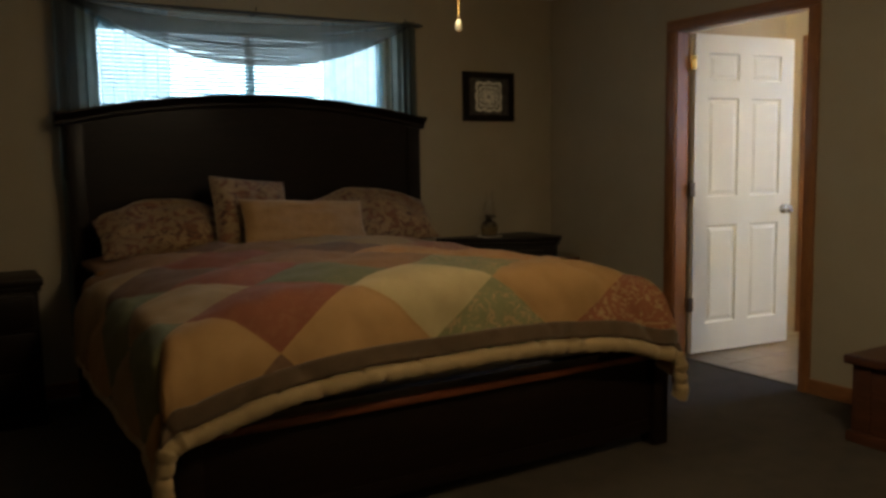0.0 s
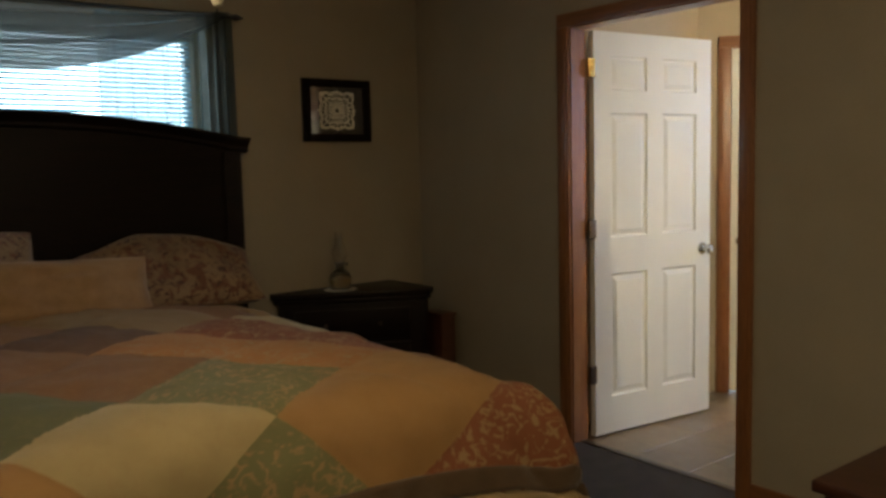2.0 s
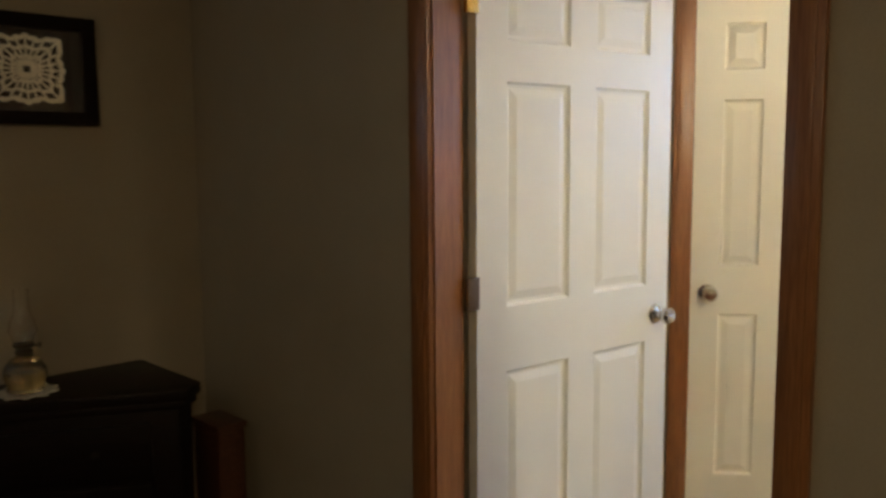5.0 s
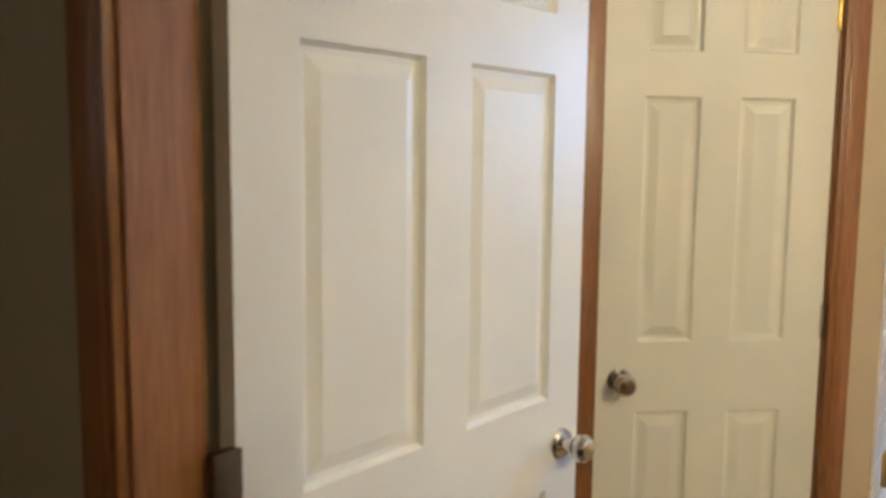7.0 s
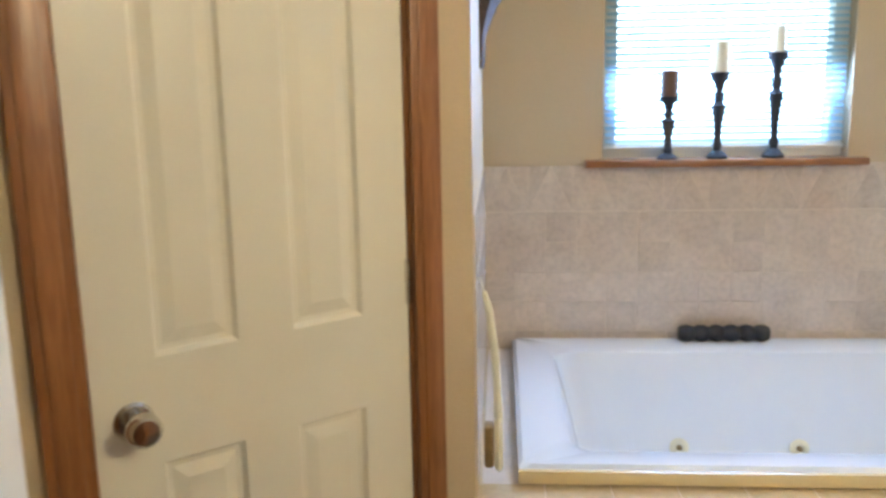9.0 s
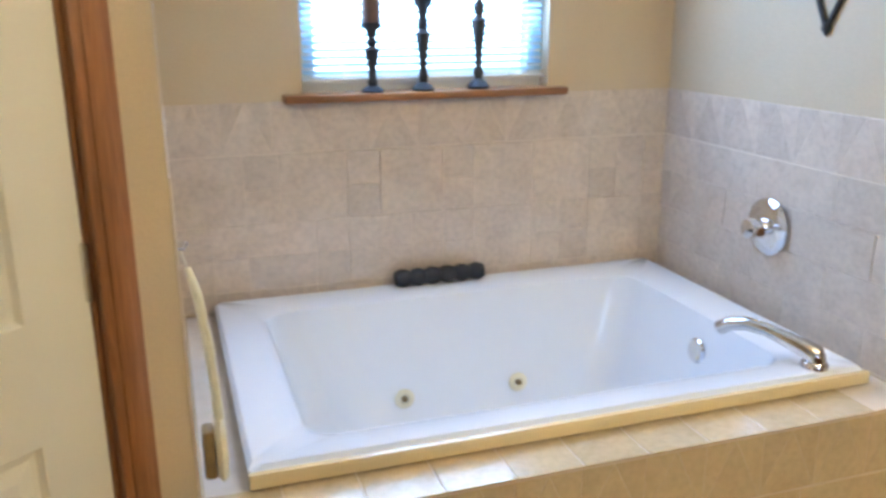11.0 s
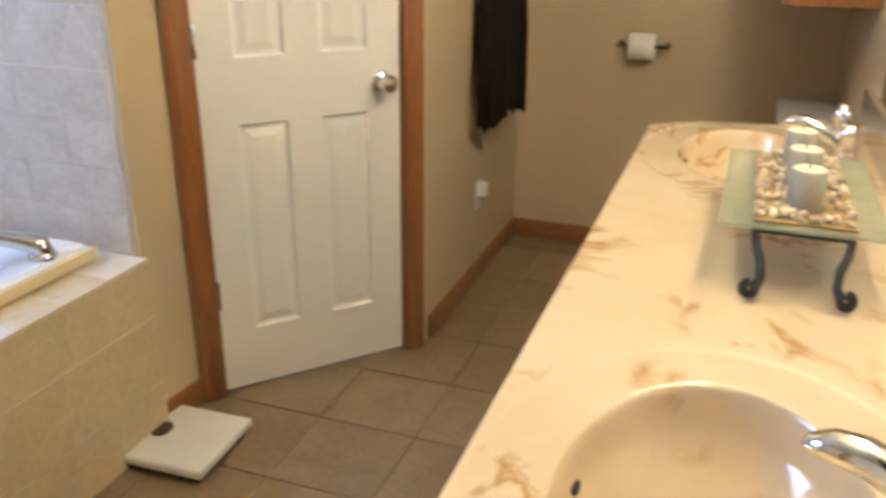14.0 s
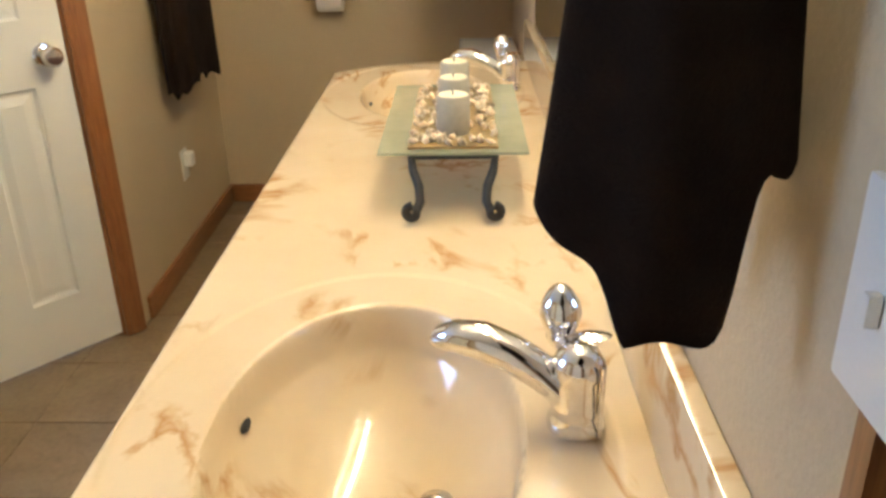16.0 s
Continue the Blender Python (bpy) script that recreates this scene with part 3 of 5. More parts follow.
# bedroom side of the doorway: local x runs towards -y, local y into the wall
casing("doorway_trim", DOOR_Y1 - DOOR_Y0, "stained oak casing around the bathroom doorway", local((0, DOOR_Y1), (0, -1)), VAN_X, True)
six_panel_door("door_bathroom", 0.836, "white six-panel door standing open into the bathroom", "door_white", Matrix.Translation((0.136, DOOR_Y1 - 0.022, 0.012)) @ pose(0, 0, 0, 0, 0, -6.3), "right", -0.002)
six_panel_door("door_closet", 0.606, "closed cream six-panel closet door in the angled wall", "door_cream", local(CLOSET_L + 0.002 * CLOSET_U, CLOSET_U) @ pose(0, 0.004, 0.012), "left", -0.004)
casing("closet_trim", 0.61, "stained oak casing around the closet door", local(CLOSET_L, CLOSET_U), 0.1)
six_panel_door("door_linen", 0.606, "closed white six-panel door in the angled wall", "door_white", local(LINEN_L + 0.002 * LINEN_V, LINEN_V) @ pose(0, 0.004, 0.012), "right", -0.004)
casing("linen_trim", 0.61, "stained oak casing around the white door", local(LINEN_L, LINEN_V), 0.1)


# ---- windows ----
def window_unit(name, label, m, w, h, slat_gap, mullion=False):
    """x across, y outwards, z up from the opening's sill."""
    o = thing(name, label, "window", m, kind="structure")
    b = box(0, w, 0.055, 0.12, 0, 0.05, 0.004)
    box(0, w, 0.055, 0.12, h - 0.05, h, 0.004, bm=b)
    box(0, 0.05, 0.055, 0.12, 0.05, h - 0.05, 0.004, bm=b)
    box(w - 0.05, w, 0.055, 0.12, 0.05, h - 0.05, 0.004, bm=b)
    if mullion:
        box(w / 2 - 0.02, w / 2 + 0.02, 0.055, 0.12, 0.05, h - 0.05, 0.004, bm=b)
    part("window_frame", b, "white_plastic", o)
    for x0, x1 in (((0.05, w / 2 - 0.02), (w / 2 + 0.02, w - 0.05)) if mullion else ((0.05, w - 0.05),)):
        p = part("pane", box(x0, x1, 0.09, 0.094, 0.05, h - 0.05), "clear", o)
        p.visible_shadow = False
    return o


def blinds(name, label, m, w, h, gap, tilt):
    o = thing(name, label, "blind", m)
    part("head_rail", box(0, w, -0.02, 0.02, h - 0.03, h, 0.003), "white_plastic", o)
    part("bottom_rail", box(0, w, -0.012, 0.012, 0.0, 0.012, 0.003), "white_plastic", o)
    slat = box(0.004, w - 0.004, -0.0125, 0.0125, -0.0006, 0.0006)
    bmesh.ops.rotate(slat, matrix=Matrix.Rotation(radians(tilt), 3, "X"), verts=slat.verts)
    first = part("slat", slat, "blind", o)
    k = 1
    while 0.03 + k * gap < h - 0.04:
        s = new("slat", first.data)
        s.parent, s.location = o, (0, 0, 0.03 + k * gap)
        k += 1
    first.location = (0, 0, 0.03)
    for x in (0.12, w - 0.12):
        part("cord", tube([(x, -0.014, 0.01), (x, -0.014, h - 0.02)], 0.0012, 6), "white_plastic", o)
    return o


window_unit("window_bedroom", "white framed bedroom window behind sheer curtains", pose(-3.2, NORTH, 0.95), 1.85, 1.15, 0.022, True)
blinds("mini_blind", "white mini blinds behind the sheer bedroom curtains", pose(-3.17, NORTH + 0.03, 1.0), 1.79, 1.09, 0.023, 35)
window_unit("window_bathroom", "white framed bathroom window over the tub", pose(ALC_E, WIN_Y1, WIN_Z0, 0, 0, -90), WIN_Y1 - WIN_Y0, WIN_Z1 - WIN_Z0, 0.022)
blinds("mini_blind", "white mini blinds in the bathroom window", pose(ALC_E + 0.035, WIN_Y1 - 0.006, WIN_Z0 + 0.03, 0, 0, -90), WIN_Y1 - WIN_Y0 - 0.012, WIN_Z1 - WIN_Z0 - 0.04, 0.022, 25)
o = thing("window_sill", "stained oak ledge under the bathroom window", "sill", kind="structure")
part("ledge", box(ALC_E - 0.055, ALC_E + 0.05, WIN_Y0 - 0.05, WIN_Y1 + 0.06, WIN_Z0 - 0.022, WIN_Z0 + 0.002, 0.004), "oak_h", o)


# ---- bedroom ----
BED_X0, BED_X1 = -3.37, -1.215


def bed():
    o = thing("king_bed", "dark cherry panel bed with an arched headboard", "bed")
    cx, hw = (BED_X0 + BED_X1) / 2, (BED_X1 - BED_X0) / 2

    def arch(x):
        return 1.555 + 0.115 * max(0.0, 1 - ((x - cx) / hw) ** 2)
    n = 32
    xs = [BED_X0 + 0.02 + (BED_X1 - BED_X0 - 0.04) * k / n for k in range(n + 1)]
    b = bmesh.new()
    ring = [[b.verts.new((x, y, z)) for x in xs for z in (0.30, arch(x) - 0.06)] for y in (-0.055, -0.015)]
    for k in range(n):
        i = 2 * k
        f, r = ring
        b.faces.new((f[i], f[i + 2], f[i + 3], f[i + 1]))
        b.faces.new((r[i + 1], r[i + 3], r[i + 2], r[i]))
        b.faces.new((f[i + 1], f[i + 3], r[i + 3], r[i + 1]))
    bmesh.ops.recalc_face_normals(b, faces=b.faces)
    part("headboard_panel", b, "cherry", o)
    b = bmesh.new()
    prof = [(-0.045, -0.075), (-0.062, -0.06), (-0.062, -0.045), (-0.085, -0.02), (-0.098, -0.012), (-0.098, 0.0), (0.0, 0.0), (0.0, -0.075)]
    wide = [BED_X0 - 0.045 + (BED_X1 - BED_X0 + 0.09) * k / n for k in range(n + 1)]
    loops = [[b.verts.new((x, y, arch(x) + 0.012 + z)) for y, z in prof] for x in wide]
    for a, c in zip(loops, loops[1:]):
        for k in range(len(prof)):
            b.faces.new((a[k], a[(k + 1) % len(prof)], c[(k + 1) % len(prof)], c[k]))
    b.faces.new(loops[0])
    b.faces.new(loops[-1][::-1])
    bmesh.ops.recalc_face_normals(b, faces=b.faces)
    part("crown_moulding", b, "cherry", o)
    for x in (BED_X0, BED_X1 - 0.09):
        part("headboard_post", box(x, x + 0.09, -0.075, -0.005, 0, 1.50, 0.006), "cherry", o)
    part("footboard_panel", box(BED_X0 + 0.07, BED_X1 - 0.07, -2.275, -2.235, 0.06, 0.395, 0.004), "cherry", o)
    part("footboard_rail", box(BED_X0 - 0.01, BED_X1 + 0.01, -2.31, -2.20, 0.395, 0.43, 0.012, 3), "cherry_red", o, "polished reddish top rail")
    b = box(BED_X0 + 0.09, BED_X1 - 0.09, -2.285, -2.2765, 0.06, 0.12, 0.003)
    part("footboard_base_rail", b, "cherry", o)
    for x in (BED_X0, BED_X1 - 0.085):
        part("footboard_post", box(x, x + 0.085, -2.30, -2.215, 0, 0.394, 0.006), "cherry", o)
    for x in (BED_X0 + 0.02, BED_X1 - 0.05):
        part("side_rail", box(x, x + 0.03, -2.214, -0.08, 0.22, 0.40, 0.004), "cherry", o)
    part("mattress", box(BED_X0 + 0.06, BED_X1 - 0.20, -2.10, -0.09, 0.40, 0.70, 0.06, 4), "white_plastic", o, "white mattress under the covers")
    return o


bed()
QUILT_ROT, QUILT_CELL = radians(38), 0.40


def quilt_uv(s, t):
    return ((s * math.cos(QUILT_ROT) - t * math.sin(QUILT_ROT)) / QUILT_CELL + 40.3, (s * math.sin(QUILT_ROT) + t * math.cos(QUILT_ROT)) / QUILT_CELL + 40.1)


def soft_drop(d, r=0.13):
    return math.sqrt(d * d + r * r) - r if d > 0 else 0.0


Q_LEFT, Q_WIDE, Q_RIGHT, Q_LONG, Q_FOOT = 0.50, 1.97, 0.46, 1.62, 0.395


def comforter_point(u, v, lift=0.0):
    s, t = u * (Q_LEFT + Q_WIDE + Q_RIGHT), v * (Q_LONG + Q_FOOT)
    dl, dr, df = max(0.0, Q_LEFT - s), max(0.0, s - Q_LEFT - Q_WIDE), max(0.0, t - Q_LONG)
    x = BED_X0 + 0.03 + min(max(s - Q_LEFT, 0), Q_WIDE) - 0.08 * (1 - math.exp(-dl / 0.13)) + 0.095 * (1 - math.exp(-dr / 0.16))
    y = -0.62 - min(t, Q_LONG) - 0.15 * (1 - math.exp(-df / 0.14))
    crown = 0.11 * (1 - abs(2 * min(max((s - Q_LEFT) / Q_WIDE, 0), 1) - 1) ** 3.2)
    z = 0.735 + crown - soft_drop(math.hypot(dl + dr, df))
    a, c = quilt_uv(s, t)
    puff = 0.028 * (abs(math.sin(math.pi * a)) * abs(math.sin(math.pi * c))) ** 0.45
    w = noise.noise(Vector((s * 3, t * 3, 0.5))) * 0.016 + noise.noise(Vector((s * 8, t * 8, 2.5))) * 0.011 + noise.noise(Vector((s * 19, t * 13, 7.5))) * 0.005
    side = min(1.0, (dl + dr + df) / 0.2)
    z = max(z + (puff + w) * (1 - 0.6 * side) + lift, 0.12)
    x += (puff + w) * ((dr > 0) - (dl > 0)) * side
    y -= (puff + w) * side * (df > 0)
    return (x, y, z)


o = thing("comforter", "puffy patchwork comforter in rust, gold, cream and olive on the bed", "bedding")
part("patchwork_top", sheet(comforter_point, 150, 110, lambda u, v: quilt_uv(u * (Q_LEFT + Q_WIDE + Q_RIGHT), v * (Q_LONG + Q_FOOT))), "quilt", o, thick=0.02)
def band_point(u, v):
    x, y, z = comforter_point(u, 0.953 + 0.034 * v)
    return (x + 0.02 * (max(0.0, u - 0.84) - max(0.0, 0.17 - u)) / 0.16, y - 0.02, z + 0.006)


part("border_band", sheet(band_point, 150, 6), "band", o, "dark brown border above the hem", thick=0.012)
hem = [comforter_point(k / 120, 1.0) for k in range(121)]
part("hem_roll", tube([(x, y - 0.012 + 0.004 * math.sin(k * 1.9), z - 0.005 + 0.004 * math.sin(k * 2.7) + 0.006 * noise.noise(Vector((k * 0.21, 3.0, 0.0)))) for k, (x, y, z) in enumerate(hem)], [0.031 + 0.003 * math.sin(k * 2.1) + 0.006 * noise.noise(Vector((k * 0.33, 0.0, 5.0))) for k in range(121)], 12), "quilt_hem", o, "thick tan rolled hem")
for uu in (0.0, 1.0):
    part("side_hem", tube([comforter_point(uu, k / 60) for k in range(61)], 0.02, 10), "quilt_hem", o)
# covers turned down at the head
part("sheet_fold", sheet(lambda u, v: (BED_X0 + 0.04 + 1.95 * u, -0.10 - 0.56 * v, 0.755 + 0.07 * math.sin(math.pi * u) ** 0.6 + 0.012 * noise.noise(Vector((u * 9, v * 4, 1)))), 40, 14, lambda u, v: quilt_uv(u * 2.2 + 0.5, -v * 0.55)), "quilt", o, thick=0.03)


def pillow(label, mat, m, w, h, d, piping=False):
    o = thing("pillow", label, "pillow", m, group="pillows on the bed")

    def f(sgn):
        def g(u, v):
            a, c = 2 * u - 1, 2 * v - 1
            t = max(0.0, (1 - abs(a) ** 2.8)) ** 0.6 * max(0.0, (1 - abs(c) ** 2.8)) ** 0.6
            slump = 0 if piping else 0.30 * v * (abs(a) ** 1.7 + 0.25 * noise.noise(Vector((a * 2.3, w * 7, 3))))
            k = 1 - 0.05 * (1 - abs(c)) * abs(a) ** 3
            return (w / 2 * a * k, sgn * (d / 2 * t ** 0.8 + 0.004) + 0.022 * noise.noise(Vector((a * 3.4, c * 3, w * 9 + sgn))) * t, h / 2 * (1 + c * (1 - 0.05 * (1 - abs(a)) * abs(c) ** 3)) - slump * h)
        return g
    b = sheet(f(-1), 26, 20)
    bk = sheet(f(1), 26, 20)
    bmesh.ops.reverse_faces(bk, faces=bk.faces[:])
    join(b, bk)
    bmesh.ops.remove_doubles(b, verts=b.verts, dist=0.012)
    bmesh.ops.recalc_face_normals(b, faces=b.faces)
    part("cushion", b, mat, o)
    if piping:
        pts = [(w / 2 * 0.985 * a, 0, h / 2 * (1 + 0.985 * c)) for a, c in ((-1, -1), (0, -0.96), (1, -1), (0.96, 0), (1, 1), (0, 0.96), (-1, 1), (-0.96, 0), (-1, -1))]
        part("piping", tube(pts, 0.006, 8), "quilt_hem", o)
    return o


pillow("floral bed pillow leaning on the headboard", "pillow", pose(-2.90, -0.40, 0.80, -50, 0, 4), 0.74, 0.42, 0.2)
pillow("floral bed pillow leaning on the headboard", "pillow", pose(-1.70, -0.40, 0.80, -50, 0, -4), 0.84, 0.46, 0.2)
pillow("square floral throw pillow in front of the bed pillows", "pillow", pose(-2.48, -0.48, 0.82, -30, 6, 4), 0.44, 0.43, 0.15, True)
pillow("long gold bolster cushion with piped edges", "pillow_gold", pose(-2.22, -0.60, 0.825, -26, 3, 3), 0.74, 0.27, 0.14, True)


def nightstand(label, outline, top, m=None):
    o = thing("nightstand", label, "nightstand", m, group="nightstands by the bed")
    cx, cy = sum(q[0] for q in outline) / len(outline), sum(q[1] for q in outline) / len(outline)

    def grow(k):
        return [(cx + (x - cx) * k, cy + (y - cy) * k) for x, y in outline]
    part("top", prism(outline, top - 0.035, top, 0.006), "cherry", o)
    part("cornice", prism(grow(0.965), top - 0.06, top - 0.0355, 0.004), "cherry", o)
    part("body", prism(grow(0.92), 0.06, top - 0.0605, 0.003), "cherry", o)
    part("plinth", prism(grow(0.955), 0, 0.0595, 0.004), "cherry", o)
    return o


corner = nightstand("dark cherry corner nightstand beside the bed", [(-1.03, 0.06), (-0.25, 0.06), (-0.25, -0.36), (-0.33, -0.425), (-1.03, -0.03)], 0.745)
fd = Vector((0.77, -0.42)).normalized()
for z0, z1 in ((0.10, 0.28), (0.30, 0.47), (0.49, 0.655)):
    at = local((-0.985, -0.065), fd)
    dr = part("drawer_front", box(0.03, 0.64, -0.016, 0.0, z0, z1, 0.005), "cherry", corner, at=at)
    for x in (0.19, 0.48):
        part("pull", lathe([(0.001, 0), (0.012, 0), (0.008, 0.01), (0.015, 0.02), (0.001, 0.026)], 14, (x, -0.016, (z0 + z1) / 2), axis="Y"), "bronze", dr).scale = (1, 1, 1)
left = nightstand("dark cherry nightstand at the far side of the bed", [(-0.31, 0.22), (0.31, 0.22), (0.31, -0.22), (-0.31, -0.22)], 0.735, pose(-3.86, -0.22, 0))
for z0, z1 in ((0.10, 0.28), (0.30, 0.47), (0.49, 0.655)):
    dr = part("drawer_front", box(-0.26, 0.26, -0.222, -0.2035, z0, z1, 0.005), "cherry", left)
o = thing("wooden_box", "plain brown wooden box between nightstand and wall", "box")
part("carcass", box(-0.190, -0.093, -0.35, -0.19, 0, 0.56, 0.004), "cedar", o)
part("lid", box(-0.197, -0.088, -0.358, -0.183, 0.561, 0.58, 0.004), "cedar", o)

o = thing("oil_lamp", "clear glass oil lamp with a tall chimney on the nightstand", "lamp", pose(-0.68, -0.09, 0.7495))
part("font", lathe([(0.001, 0.0), (0.052, 0.0), (0.056, 0.006), (0.052, 0.02), (0.062, 0.045), (0.060, 0.07), (0.042, 0.098), (0.022, 0.108), (0.022, 0.112), (0.001, 0.112)], 28), "clear", o)
part("oil", lathe([(0.001, 0.012), (0.046, 0.012), (0.053, 0.045), (0.052, 0.06), (0.001, 0.06)], 24), "oil", o, "amber lamp oil")
part("burner", lathe([(0.001, 0.112), (0.024, 0.112), (0.026, 0.122), (0.018, 0.130), (0.030, 0.138), (0.030, 0.146), (0.001, 0.146)], 24), "bronze", o)
part("wick_knob", lathe([(0.001, 0), (0.004, 0), (0.004, 0.02), (0.011, 0.021), (0.011, 0.026), (0.001, 0.026)], 14, (0.022, 0, 0.134), axis="X"), "bronze", o)
b = bmesh.new()
prof = [(0.026, 0.146), (0.030, 0.16), (0.040, 0.185), (0.034, 0.215), (0.022, 0.245), (0.019, 0.29), (0.021, 0.31)]
full = prof + [(r - 0.0018, z) for r, z in prof[::-1]]
n = 28
rings = [[b.verts.new((r * math.cos(2 * math.pi * k / n), r * math.sin(2 * math.pi * k / n), z)) for k in range(n)] for r, z in full]
for i in range(len(rings)):
    a, c = rings[i], rings[(i + 1) % len(rings)]
    for k in range(n):
        b.faces.new((a[k], a[(k + 1) % n], c[(k + 1) % n], c[k]))
bmesh.ops.recalc_face_normals(b, faces=b.faces)
part("chimney", b, "clear", o)
o = thing("doily", "white crocheted doily under the oil lamp", "doily", pose(-0.68, -0.09, 0.7455))
b = bmesh.new()
vs = [b.verts.new(((0.085 + 0.009 * math.cos(10 * a)) * math.cos(a), (0.085 + 0.009 * math.cos(10 * a)) * math.sin(a), 0)) for a in [2 * math.pi * k / 80 for k in range(80)]]
top = b.faces.new(vs)
ex = bmesh.ops.extrude_face_region(b, geom=[top])
bmesh.ops.translate(b, vec=(0, 0, 0.003), verts=[v for v in ex["geom"] if isinstance(v, bmesh.types.BMVert)])
bmesh.ops.recalc_face_normals(b, faces=b.faces)
part("lace", b, "lace", o)

# framed lace over the nightstand
o = thing("picture_frame", "dark wooden frame with a square white lace doily", "picture", pose(-0.572, NORTH - 0.004, 1.725))
FW, FH = 0.215, 0.172
for nm, x0, x1, z0, z1 in (("frame_side", -FW, -FW + 0.045, -FH, FH), ("frame_side", FW - 0.045, FW, -FH, FH), ("frame_rail", -FW + 0.045, FW - 0.045, FH - 0.045, FH), ("frame_rail", -FW + 0.045, FW - 0.045, -FH, -FH + 0.045)):
    part(nm, box(x0, x1, -0.028, 0, z0, z1, 0.005), "cherry", o)
part("mat_board", box(-FW + 0.045, FW - 0.045, -0.010, -0.002, -FH + 0.045, FH - 0.045), "mat", o)
b = bmesh.new()
N = 96


def lace_r(a):
    sq = 0.118 / max(abs(math.cos(a)), abs(math.sin(a)))
    return min(sq, 0.148) * (0.94 + 0.05 * math.cos(8 * a) + 0.03 * math.cos(24 * a))


for r0, r1 in ((0.10, 0.22), (0.34, 0.42), (0.60, 0.70), (0.86, 1.0)):
    ring = [[b.verts.new((lace_r(2 * math.pi * k / N) * r * math.cos(2 * math.pi * k / N), -0.0135, 0.93 * lace_r(2 * math.pi * k / N) * r * math.sin(2 * math.pi * k / N))) for k in range(N)] for r in (r0, r1)]
    for k in range(N):
        b.faces.new((ring[0][k], ring[0][(k + 1) % N], ring[1][(k + 1) % N], ring[1][k]))
for k in range(0, N, 4):
    a = 2 * math.pi * k / N
    join(b, tube([(lace_r(a) * 0.2 * math.cos(a), -0.0135, 0.93 * lace_r(a) * 0.2 * math.sin(a)), (lace_r(a) * 0.95 * math.cos(a), -0.0135, 0.93 * lace_r(a) * 0.95 * math.sin(a))], 0.0028, 5))
part("lace", b, "lace", o, "cream crocheted lace square", thick=0.002)
p = part("glazing", box(-FW + 0.045, FW - 0.045, -0.021, -0.019, -FH + 0.045, FH - 0.045), "clear", o)
p.visible_shadow = False

o = thing("wall_picture", "tall framed picture with a dull gilt edge on the bedroom wall", "picture", local((-0.004, -2.765), (0, -1)) @ pose(0, 0, 1.505))
for nm, x0, x1, z0, z1 in (("frame_side", 0, 0.03, -0.23, 0.23), ("frame_side", 0.33, 0.36, -0.23, 0.23), ("frame_rail", 0.03, 0.33, 0.20, 0.23), ("frame_rail", 0.03, 0.33, -0.23, -0.20)):
    part(nm, box(x0, x1, -0.022, 0, z0, z1, 0.004), "mat", o)
part("liner", box(0.03, 0.33, -0.012, -0.003, -0.20, 0.20), "gilt", o, "dull gilt liner")

o = thing("cedar_chest", "reddish brown wooden chest against the bedroom wall", "chest", pose(0, 0, 0))
part("body", box(-0.52, -0.03, -3.85, -2.73, 0.05, 0.355, 0.004), "cedar", o)
part("lid", box(-0.55, -0.02, -3.88, -2.70, 0.3555, 0.395, 0.010, 3), "cedar", o)
part("base_moulding", box(-0.535, -0.025, -3.865, -2.715, 0, 0.0495, 0.005), "cedar", o)
for y in (-3.80, -3.30, -2.80):
    part("stile", box(-0.5265, -0.5205, y - 0.02, y + 0.05, 0.055, 0.35, 0.002), "cedar", o)
part("mid_rail", box(-0.5262, -0.5204, -3.72, -2.84, 0.20, 0.222, 0.002), "cedar", o)

o = thing("ceiling_fan", "ceiling fan hub with a brass pull chain above the bed", "ceiling fan", pose(-2.306, -2.09, -0.070))
part("canopy", lathe([(0.001, 2.51), (0.07, 2.51), (0.075, 2.42), (0.05, 2.38), (0.001, 2.38)], 24), "brass", o)
part("downrod", tube([(0, 0, 2.385), (0, 0, 2.29)], 0.012), "brass", o)
part("motor_housing", lathe([(0.001, 2.29), (0.06, 2.29), (0.11, 2.27), (0.12, 2.22), (0.10, 2.17), (0.05, 2.12), (0.001, 2.12)], 28), "brass", o)
part("light_bowl", lathe([(0.001, 2.119), (0.13, 2.115), (0.135, 2.10), (0.125, 2.06), (0.09, 2.02), (0.04, 2.0), (0.001, 1.998)], 28), "bowl", o, "lit frosted glass bowl")
part("pull_chain", tube([(0.14, 0, 2.12), (0.141, 0, 1.90)], 0.0022, 6), "brass", o)
part("pull_fob", lathe([(0.001, 1.855), (0.010, 1.858), (0.015, 1.872), (0.013, 1.886), (0.004, 1.90), (0.001, 1.902)], 16, (0.141, 0, 0)), "wax", o, "cream ceramic pull fob")
for k in range(5):
    a = math.radians(72 * k + 20)
    bl = part("blade", box(0.19, 0.62, -0.062, 0.062, -0.004, 0.004, 0.003), "oak", o, at=pose(0, 0, 2.225, 8, 0, 72 * k + 20))
    part("blade_iron", box(0.11, 0.22, -0.015, 0.015, -0.010, -0.0045, 0.002), "brass", o, at=pose(0, 0, 2.225, 8, 0, 72 * k + 20))

# unseen fill light, added to brighten the quilt and the east wall
o = thing("flush_light", "unseen fill light added on the bedroom ceiling", "ceiling light", pose(-2.2, -4.35, CEIL))
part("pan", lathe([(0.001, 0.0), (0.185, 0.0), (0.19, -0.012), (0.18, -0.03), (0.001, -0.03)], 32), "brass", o)
